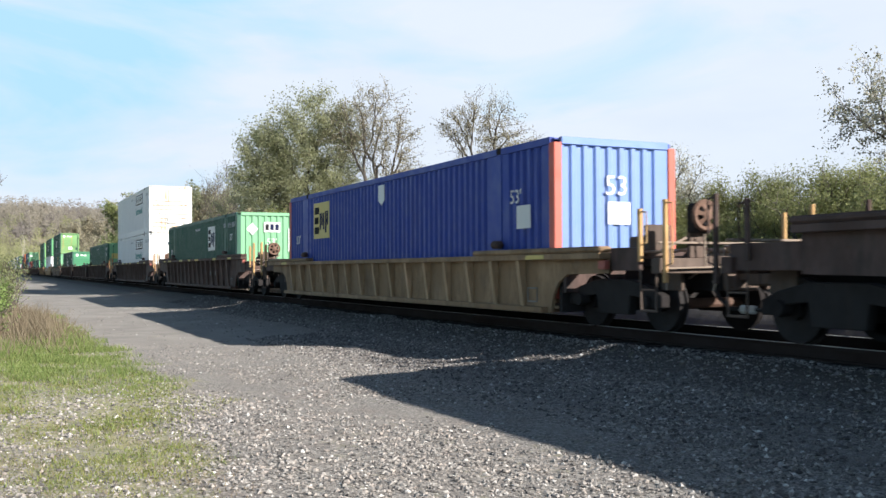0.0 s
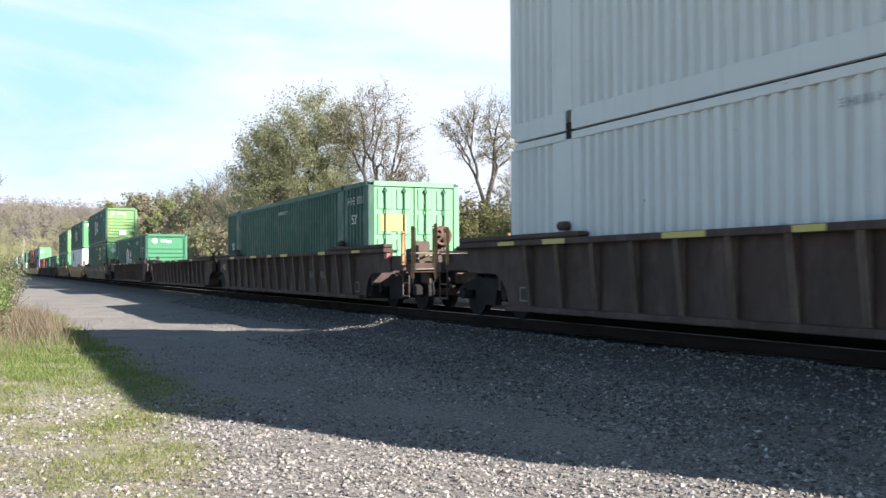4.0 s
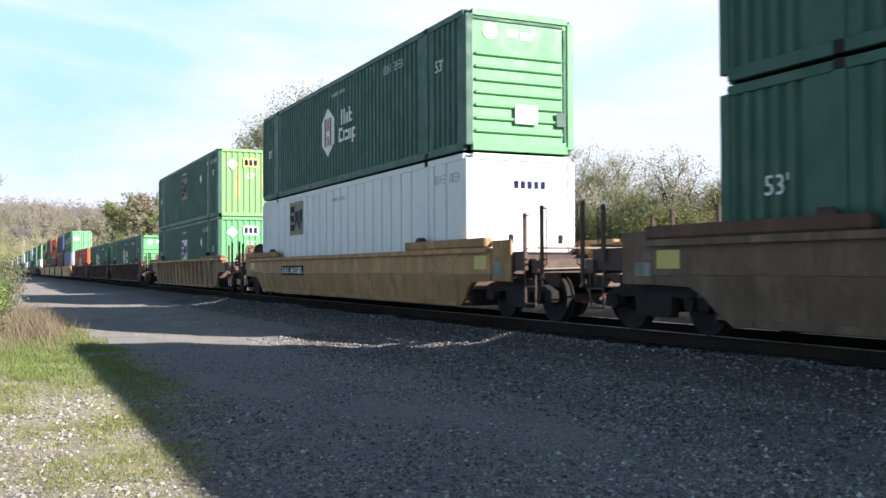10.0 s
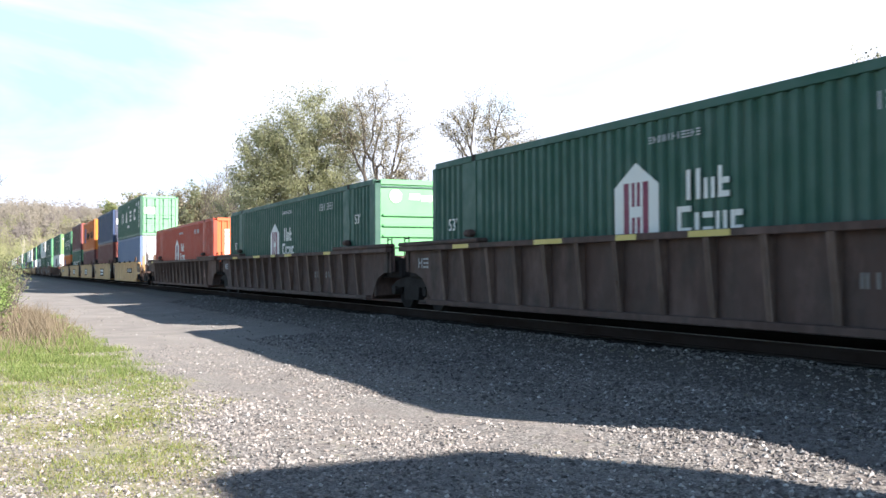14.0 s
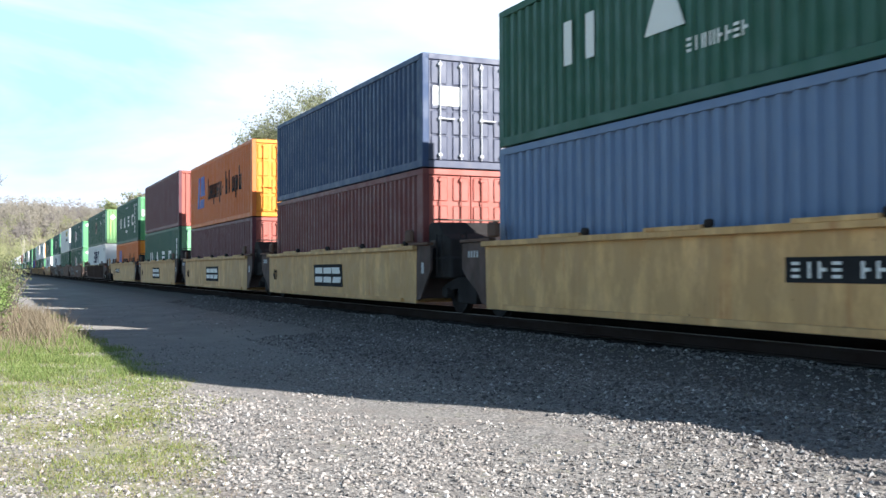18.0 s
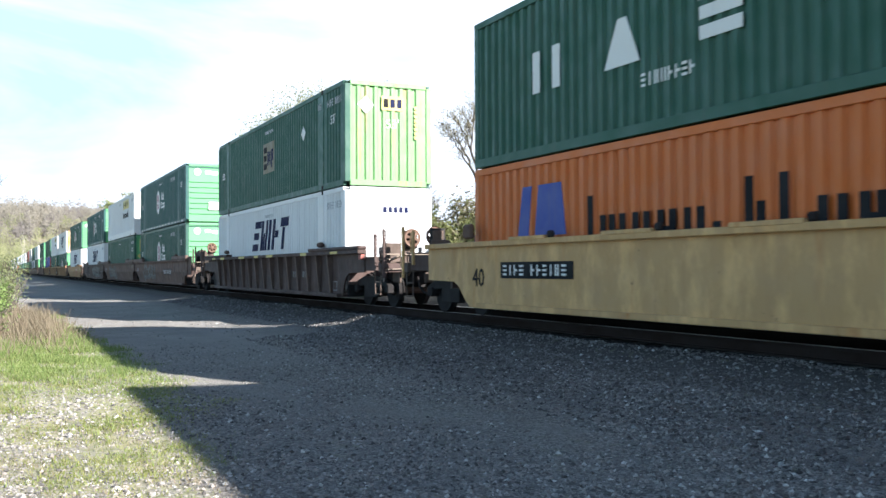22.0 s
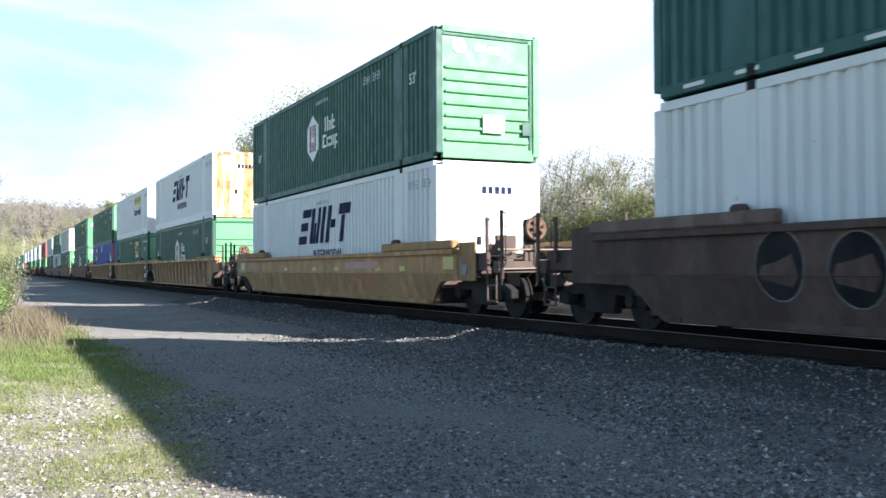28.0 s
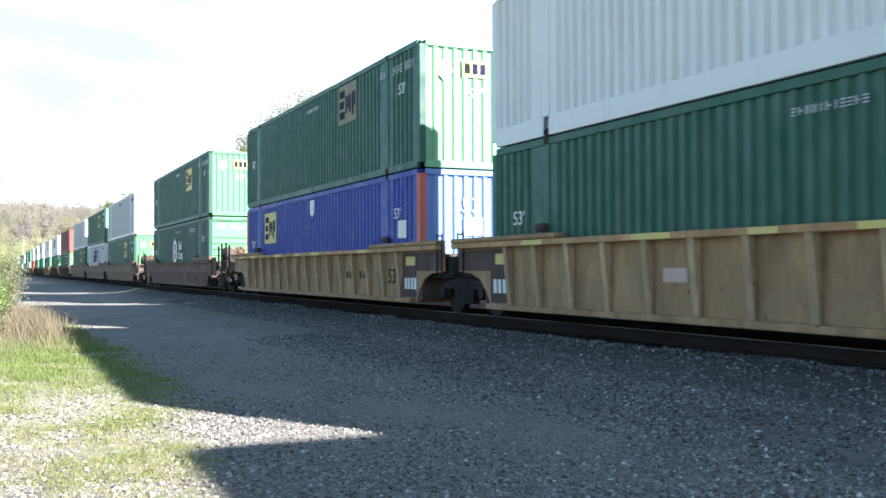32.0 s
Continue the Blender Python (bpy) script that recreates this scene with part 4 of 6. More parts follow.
                if s < 0:
                    marks(w, [rect(-hl - 0.17 - a * 0.5 - 0.22 + 0.12 * k, 0, 0.06, 0.13) for k in range(4)], SILVER, "number_bar", 0, top - 0.3, -yo - 0.03)
                else:
                    marks(w, [rect(hl + 0.42, 0, 0.12, 0.24)], SILVER, "data_plate", 0, 0.86, -yo - 0.03)
            if kind == "short" and s > 0:
                hood = part("end_hood", prism(((hl + 0.22, 0.95), (hl + 0.22, 1.9), (hl + 0.3, 1.98), (hl + 0.72, 1.98), (hl + 1.0, 1.72), (hl + 1.35, 1.6), (hl + 1.35, 0.95)), -1.18, 1.18, IRON, "end_hood", 0.02), w, label="dark steel end hood over the shared truck")
                part("hood_rail", rods([((hl + 0.3, -1.1, 2.06), (hl + 0.3, 1.1, 2.06), 0.02), ((hl + 0.3, -1.1, 1.96), (hl + 0.3, -1.1, 2.06), 0.02), ((hl + 0.3, 1.1, 1.96), (hl + 0.3, 1.1, 2.06), 0.02)], GEAR, 6), hood)
                part("hood_plate", boxes([(-0.12, 0.12, -0.01, 0.01, -0.09, 0.09)], GEAR), hood, (hl + 0.5, -1.2, 1.5))
            part("end_bulkhead", boxes([tuple(sorted((s * (hl + 0.12), s * (hl + 0.2)))) + (-1.36, 1.36, 0.3, 1.3)], DARK_BROWN, 0.02), w)
            part("end_saddle", boxes([tuple(sorted((s * (hl + 0.2), s * (e - 0.12)))) + (-0.55, 0.55, 0.72, 1.12)], DARK_BROWN, 0.04), w)
            for y in (-1.02, 1.02):
                part("side_bearing", boxes([tuple(sorted((s * (hl + 0.2), s * (e - 0.18)))) + (-0.2, 0.2, 0.75, 1.22)], IRON, 0.04), w, (0, y, 0))
                part("corner_grab", rods([((s * (e - 0.3), y * 1.36, 0.8), (s * (e - 0.3), y * 1.36, 1.7), 0.016), ((s * (e - 0.55), y * 1.36, 0.8), (s * (e - 0.55), y * 1.36, 1.7), 0.016),
                                          ((s * (e - 0.55), y * 1.36, 1.66), (s * (e - 0.3), y * 1.36, 1.66), 0.014)], IRON, 6), w)
            if s < 0:
                bogie(w, s * e, spec.get("far"))
    # paint on the near side
    near = -yo - 0.036
    if spec.get("logo") == "plate":
        marks(w, [[(0.06, 0), (2.55, 0), (2.5, 0.62), (0, 0.62)]], MARK_BLACK, "name_plate", -1.25, 0.48, near, "black name plate with white shapes")
        for px, lean in ((0.16, 0.0), (0.93, 0.0), (1.7, 0.5)):
            marks(w, [rect(px, 0.36, 0.66, 0.17, -lean), rect(px, 0.11, 0.66, 0.16, lean)], MARK_WHITE, "plate_block", -1.25, 0.48, near - 0.005)
    if spec.get("logo") == "bars":
        marks(w, [rect(0, 0, 2.45, 0.3)], MARK_BLACK, "number_plate", spec.get("plate_x", 1.4), 0.78, near, "black number plate")
        marks(w, shifted(word_shapes(2.2, 0.19, 11, 7, (4,)), 0.1, 0.055), MARK_WHITE, "number_bar", spec.get("plate_x", 1.4), 0.78, near - 0.005)
    if spec.get("tags"):
        for px in spec["tags"]:
            marks(w, [rect(0, 0, 0.32, 0.1)], MARK_YELLOW, "yellow_tag", px, 0.92, near)
    if spec.get("smudge"):
        # a worn emblem in dark brown blocks and two pale runs of spray paint
        marks(w, [rect(-1.06, 0.44, 1.4, 0.13)], BROWN, "emblem_stripe", 0, 0.4, near)
        for px, lean in ((-0.86, 0.0), (-0.2, 0.0), (0.5, 0.28)):
            marks(w, [rect(px, 0.02, 0.14, 0.4, lean)], BROWN, "emblem_block", 0, 0.4, near)
        for px, tall in ((4.86, 0.7), (5.1, 0.42), (5.3, 0.62), (5.55, 0.3), (1.22, 0.3)):
            marks(w, [rect(0, -tall, 0.085, tall, -0.08), rect(0.1, -0.16, 0.16, 0.09, 0.05)], GRAFFITI, "graffiti", px, 1.33 if tall > 0.35 else 1.2, near - 0.002)
    if spec.get("emblem"):
        marks(w, [rect(0, 0, 2.4, 0.17)], MARK_RED_PALE, "emblem_stripe", 2.6, 0.97, near)
        for k in range(3):
            marks(w, [rect(0, 0.28, 0.5, 0.12), rect(0.16, 0, 0.17, 0.26, 0.1)], MAROON_END, "emblem_block", 2.9 + 0.62 * k, 0.45, near)
    if spec.get("number_bars"):
        marks(w, [rect(-0.12, -0.08, 2.75, 0.36)], DARK_BROWN, "painted_panel", 2.25, 0.76, near)
        marks(w, word_shapes(2.5, 0.2, 10, 8, (4,)), SILVER, "number_bar", 2.25, 0.76, near - 0.004)
    if spec.get("size_text"):
        part("size_mark", lettering(spec["size_text"], 0.5, spec.get("size_mat", MARK_BLACK)), w, (-hl + 0.35 if kind == "short" else 6.35, near - 0.003, 0.62))
    if spec.get("stencil", True) and kind == "rib":
        for px in (3.35, 4.38):
            marks(w, word_shapes(0.7, 0.18, 4, 9), MARK_BLACK if mat in (DULL_TAN, RUST_TAN) else GRAFFITI, "number_bar", px, 0.72, near)
    if kind == "short" and front == "end":
        marks(w, [rect(6.5, 0.82, 1.25, 0.56)], MUD, "painted_panel", 0, 0, near, "grey-brown stencil panel")
        marks(w, [rect(6.62 + 0.16 * k, 1.08, 0.1, 0.16) for k in range(6)], GRAFFITI, "number_bar", 0, 0, near - 0.004)
    if spec.get("discs"):
        for px in (-5.5, -4.35):
            for r, m, d in ((0.4, GRAFFITI, 0.0), (0.385, MARK_BLACK, 0.005)):
                marks(w, [[(r * math.cos(radians(20 * k)), r * 1.1 * math.sin(radians(20 * k))) for k in range(18)]], m, "graffiti_disc", px, 0.98 if px < -5 else 0.93, near - d)
    if spec.get("chord_tags") or (kind == "rib" and mat in (BROWN, DARK_BROWN) and not spec.get("far")):
        for px, wide in ((-6.2, 0.7), (-2.9, 0.9), (-0.7, 0.5), (1.1, 0.8), (5.0, 0.6)):
            part("chord_tag", boxes([(-wide / 2, wide / 2, -0.004, 0.004, -0.042, 0.042)], MARK_YELLOW), w, (px, -yo - 0.045 - 0.168, top - 0.05))
    if kind == "smooth" and not spec.get("far"):
        if front == "joint":
            marks(w, [rect(0, 0, 0.27, 0.2)], PALE_GEAR, "data_plate", 8.25, 1.08, near, "pale tan data plate")
        if rear == "joint":
            marks(w, [rect(0, 0, 0.17, 0.2)], SILVER, "data_plate", -8.08, 0.87, near, "pale grey data plate")
    if spec.get("pale_plate"):
        marks(w, [rect(0, 0, 0.52, 0.2)], PLATE_PINK, "data_plate", -2.83, 0.76, near, "pale pink data plate")
    if spec.get("rear_bars"):
        marks(w, word_shapes(1.7, 0.22, 11, 6, (4,)), MARK_WHITE, "number_bar", -5.8, 0.86, near)
    if kind == "rib" and rear == "joint" and not spec.get("far") and not spec.get("end_panel"):
        marks(w, word_shapes(0.56, 0.22, 4, 4), SILVER, "number_bar", -hl - 0.6, 0.98, near)
    if spec.get("end_panel"):
        for sx, how in ((1, front), (-1, rear)):
            if how == "joint":
                a, b = sorted((sx * 7.25, sx * 8.02))
                marks(w, [rect(a, 0.32, b - a, top - 0.46)], DARK_BROWN, "painted_panel", 0, 0, near + 0.002)
                u, v = sorted((sx * 8.024, sx * 9.4))
                marks(w, [rect(u, 0.92, v - u, top - 1.06)], DARK_BROWN, "painted_panel", 0, 0, near + 0.002)
                marks(w, [rect(a + 0.2, top - 0.42, 0.52, 0.2)], MARK_YELLOW, "yellow_patch", 0, 0, near - 0.004)
                marks(w, [rect(a + 0.12 + 0.18 * k, 0.5, 0.12, 0.26) for k in range(4)], MARK_WHITE, "number_bar", 0, 0, near - 0.004)
    if spec.get("scrawl"):
        rnd = random.Random(spec["scrawl"])
        shapes = []
        fills = []
        for k in range(spec.get("scrawl_n", 6)):
            # looping outlines like spray-painted initials
            cx, cz, rx, rz = 0.4 + k * 0.78, 0.42 + rnd.uniform(-0.06, 0.06), rnd.uniform(0.26, 0.4), rnd.uniform(0.26, 0.4)
            a0, sweep, lean = rnd.uniform(0, 6.28), rnd.uniform(3.6, 6.0), rnd.uniform(-0.4, 0.4)
            pts = [(cx + rx * math.cos(a0 + sweep * j / 12) + lean * rz * math.sin(a0 + sweep * j / 12) + rnd.uniform(-0.03, 0.03), cz + rz * math.sin(a0 + sweep * j / 12) + rnd.uniform(-0.04, 0.04)) for j in range(13)]
            pts += [(pts[-1][0] + rnd.uniform(0.1, 0.4), rnd.uniform(0.0, 0.25)), (pts[-1][0] + rnd.uniform(0.2, 0.5), rnd.uniform(0.4, 0.8))]
            for wide, shift, bag in ((0.17, 0.0, fills), (0.022, 0.09, shapes), (0.022, -0.09, shapes)):
                for (ax, az), (bx_, bz) in zip(pts, pts[1:]):
                    d = math.hypot(bx_ - ax, bz - az) or 1
                    ux, uz = -(bz - az) / d, (bx_ - ax) / d
                    lo, hi = shift - wide / 2, shift + wide / 2
                    bag.append([(ax + ux * lo, az + uz * lo), (bx_ + ux * lo, bz + uz * lo), (bx_ + ux * hi, bz + uz * hi), (ax + ux * hi, az + uz * hi)])
        marks(w, fills, spec.get("scrawl_fill", SPRAY_DARK), "graffiti", spec.get("scrawl_x", -5.6), 0.4, near)
        marks(w, shapes, spec.get("scrawl_mat", GRAFFITI), "graffiti_outline", spec.get("scrawl_x", -5.6), 0.4, near - 0.004)
    return w


# ---------------------------------------------------------------- the train
C53 = dict(kind="long")
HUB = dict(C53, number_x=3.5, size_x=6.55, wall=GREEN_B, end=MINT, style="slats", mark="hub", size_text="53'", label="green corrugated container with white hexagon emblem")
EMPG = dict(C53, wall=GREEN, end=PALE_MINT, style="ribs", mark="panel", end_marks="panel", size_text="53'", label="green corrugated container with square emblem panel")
WHT = dict(C53, depth=0.075, wall=WHITE, end=WHITE, style="plain", frame=WHITE, mark="slant", stencil=MARK_NAVY, label="white container with dark blue word mark")
BOXED = dict(C53, depth=0.075, wall=WHITE, end=WHITE, style="slats", end_badge=False, mark="boxed", stencil=MARK_BLACK, label="white corrugated container with boxed name panel")
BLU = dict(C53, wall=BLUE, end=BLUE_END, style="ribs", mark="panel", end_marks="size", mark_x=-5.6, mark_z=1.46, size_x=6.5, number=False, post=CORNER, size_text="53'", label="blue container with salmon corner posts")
C40 = dict(kind="forty", style="doors")

# front of the load, wagon kind and colour, leading end, trailing end, lower load, upper load
TRAIN = [
    (255.6, "rib", DARK_BROWN, "end", "end", EMPG, None, {}),
    (232.2, "rib", DULL_TAN, "end", "end", BLU, None, dict(stencil=False, top=1.2, post_mat=YELLOW)),
    (208.7, "rib", BROWN, "end", "end", dict(EMPG, panel=MARK_WHITE), None, dict(post_mat=YELLOW)),
    (185.3, "rib", DARK_BROWN, "end", "end", dict(BOXED, style="plain"), dict(BOXED, end=WHITE_SPOT), dict(patch=True, post_mat=TAN)),
    (161.7, "rib", BROWN, "end", "joint", dict(EMPG, style="doors", end=PALE_MINT, mark=None, end_panel=MARK_YELLOW, rod=GREEN), None, dict(post_mat=TAN)),
    (141.95, "rib", BROWN, "joint", "joint", None, None, {}),
    (122.2, "rib", BROWN, "joint", "end", dict(HUB, end=MINT_DEEP, mark_x=-0.82), None, {}),
    (98.62, "smooth", MUD, "end", "end", dict(EMPG), dict(HUB, end=LIME, mark_x=-0.86), dict(patch=True, tags=(-4.2, -1.6, 2.2, 6.2), smudge=True)),
    (75.0, "smooth", TAN, "end", "end", dict(WHT, mark="badge", end=WHITE, pitch=0.62, groove=0.085, depth=0.075, label="white panelled container, lightly soiled"), HUB, dict(patch=True, logo="bars", plate_x=-5.1, brake=-1)),
    (51.37, "rib", DULL_TAN, "end", "end", dict(EMPG, end=MINT, panel=MARK_WHITE, mark_x=-0.72, mark_z=1.0, diamond_x=4.37, number_x=4.7, size_z=1.42), dict(EMPG, end=LIME, panel=MARK_FADED, mark_x=-0.74, mark_z=1.15, diamond_x=4.23), dict(chord=TAN)),
    (27.96, "rib", DARK_BROWN, "end", "joint", HUB, None, {}),
    (8.33, "rib", DARK_BROWN, "joint", "joint", dict(HUB, mark_x=-1.4), None, {}),
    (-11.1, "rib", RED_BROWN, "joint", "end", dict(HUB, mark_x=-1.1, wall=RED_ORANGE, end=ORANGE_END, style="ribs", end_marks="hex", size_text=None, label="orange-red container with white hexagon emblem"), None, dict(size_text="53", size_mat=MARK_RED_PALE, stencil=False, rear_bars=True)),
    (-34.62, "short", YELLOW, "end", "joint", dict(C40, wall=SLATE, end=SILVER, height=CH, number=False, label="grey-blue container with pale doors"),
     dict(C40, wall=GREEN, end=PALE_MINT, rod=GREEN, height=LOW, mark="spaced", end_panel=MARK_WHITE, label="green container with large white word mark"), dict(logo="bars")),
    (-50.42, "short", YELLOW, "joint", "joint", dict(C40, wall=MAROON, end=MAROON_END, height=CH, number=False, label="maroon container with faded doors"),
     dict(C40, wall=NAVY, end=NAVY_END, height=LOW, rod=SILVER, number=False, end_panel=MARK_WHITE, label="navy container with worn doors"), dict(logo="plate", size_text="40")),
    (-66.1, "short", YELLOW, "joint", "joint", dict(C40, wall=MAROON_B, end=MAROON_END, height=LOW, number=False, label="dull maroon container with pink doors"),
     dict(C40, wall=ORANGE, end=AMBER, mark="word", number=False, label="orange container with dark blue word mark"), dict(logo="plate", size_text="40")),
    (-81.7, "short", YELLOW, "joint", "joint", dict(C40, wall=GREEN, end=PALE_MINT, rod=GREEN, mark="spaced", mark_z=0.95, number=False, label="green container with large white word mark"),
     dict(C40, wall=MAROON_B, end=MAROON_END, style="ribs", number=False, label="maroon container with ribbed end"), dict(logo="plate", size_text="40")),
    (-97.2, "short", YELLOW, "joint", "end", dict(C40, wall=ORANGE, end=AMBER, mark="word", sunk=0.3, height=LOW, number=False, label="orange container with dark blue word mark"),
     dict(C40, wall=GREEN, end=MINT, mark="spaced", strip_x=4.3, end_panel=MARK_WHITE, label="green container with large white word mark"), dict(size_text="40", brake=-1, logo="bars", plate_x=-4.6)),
    (-117.0, "rib", DARK_BROWN, "end", "end", dict(WHT), dict(EMPG, end=LIME, panel=MARK_FADED, mark_x=-0.79, mark_z=1.0, diamond_x=4.17), {}),
    (-140.8, "smooth", RED_BROWN, "end", "joint", dict(HUB, mark_x=-0.5), dict(HUB, strips=True, wall=TEAL), dict(top=1.48, scrawl=11, number_bars=True, high_wheel=True)),
    (-160.1, "smooth", RED_BROWN, "joint", "joint", dict(EMPG, end=MINT, end_marks="wide", mark=None), dict(BOXED, panel=MARK_YELLOW, panel_in=MARK_YELLOW, ink=MARK_BLACK), dict(top=1.48, scrawl=5)),
    (-179.7, "smooth", BROWN, "joint", "end", dict(WHT), dict(HUB, strips=True, wall=TEAL), dict(top=1.48, scrawl=8, scrawl_x=-1.0, scrawl_n=9, discs=True)),
    (-203.37, "smooth", TAN, "end", "end", dict(WHT, second=True), HUB, dict(patch=True, tags=(-3.3, -0.3, 1.7, 4.8, 6.35), emblem=True)),
    (-226.7, "rib", RUST_TAN, "end", "joint", dict(HUB, end_badge=False), dict(WHT, end=WHITE_RUST, second=True), dict(end_panel=True, size_text="53", chord=TAN, chord_tags=True)),
    (-246.2, "rib", RUST_TAN, "joint", "joint", dict(EMPG, style="slats", end=PALE_MINT, end_badge=False), dict(BOXED, style="plain", panel=MARK_YELLOW, panel_in=MARK_YELLOW, ink=MARK_BLACK), dict(end_panel=True, pale_plate=True, chord=TAN, chord_tags=True)),
    (-265.8, "rib", RUST_TAN, "joint", "end", BLU, dict(EMPG, end=PALE_MINT, panel=MARK_FADED, mark_z=1.6), dict(end_panel=True, size_text="53", chord=TAN, chord_tags=True)),
    (-289.0, "smooth", RED_BROWN, "end", "end", HUB, dict(EMPG, end=MINT), {}),
    (-313.9, "smooth", MUD, "end", "joint", dict(EMPG, end=MINT), dict(WHT, mark=None, wall=SILVER), {}),
    (-333.0, "smooth", MUD, "joint", "joint", dict(WHT, wall=SILVER), dict(EMPG, end=PALE_MINT), {}),
    (-352.3, "smooth", MUD, "joint", "end", dict(EMPG, end=MINT), dict(WHT, mark=None, wall=SILVER), {}),
    (-375.6, "rib", DARK_BROWN, "end", "end", dict(EMPG, end=LIME), dict(C53, wall=MAROON, end=MAROON_END, style="plain", label="dark red container on the stack"), {}),
]
REST = [(EMPG, WHT), (HUB, BOXED), (EMPG, WHT), (HUB, WHT), (dict(HUB, wall=RED_ORANGE, end=ORANGE_END, label="orange-red container with white hexagon emblem"), BOXED),
        (WHT, EMPG), (HUB, HUB), (EMPG, WHT), (WHT, HUB), (EMPG, EMPG), (HUB, WHT)]
for _i, (_lo, _up) in enumerate(REST):
    TRAIN.append((-399.0 - 23.35 * _i, "rib", (BROWN, TAN, DARK_BROWN)[_i % 3], "end", "end", _lo, _up, {}))

MOVING = []              # (thing, x at 16 s, z)


def build_train():
    for i, (front, kind, mat, lead, trail, low, high, extra) in enumerate(TRAIN):
        size = 12.19 if kind == "short" else 16.15
        mid = front - size / 2
        shade = mat.name.replace(" wagon paint", "")
        body = {"rib": "ribbed", "smooth": "smooth-sided", "short": "smooth-sided short"}[kind]
        label = f"{shade} {body} well wagon" + (", empty" if low is None else (" with two stacked containers" if high else " with one container"))
        w = wagon(dict(kind=kind, far=i > 27, mat=mat, front=lead, rear=trail, label=label, **extra))
        MOVING.append((w, mid, 0.0))
        z = 0.43 if kind == "smooth" else 0.335
        for load in (low, high):
            if load is None:
                continue
            c = container(load)
            MOVING.append((c, mid, z))
            z += load.get("height", CH) + (0.06 if kind == "smooth" else 0.035)


def motions():
    """The whole train rolls on at an even speed."""
    for thing, mid, z in MOVING:
        walk(thing, [(t, pose(mid + SPEED * (t - 16.0), TRACK_Y, z)) for t in (0.0, 8.0, 16.0, 24.0, 32.0)])


# ---------------------------------------------------------------- ground
def ground_height(x, y):
    """Yard, ballast shoulder, track bed and the strip beyond."""
    # past y = 14 a bank is added; its shaded face darkens wagon gaps
    pts = ((-400, 1.5), (-40, 0.1), (-6, -0.35), (-1.5, -0.55), (1.6, GROUND), (4.1, GROUND - 0.03), (5.3, GROUND + 0.01), (6.3, GROUND + 0.055), (7.3, -0.52), (8.05, -0.41), (8.62, -0.215), (11.4, -0.215), (12.8, -0.78), (14.0, -0.8), (15.2, 0.1), (24, 0.1), (40, 0.5), (900, 6))
    for (a, za), (b, zb) in zip(pts, pts[1:]):
        if y <= b:
            f = max(0.0, (y - a) / (b - a))
            f = f * f * (3 - 2 * f)
            return za + (zb - za) * f
    return pts[-1][1]


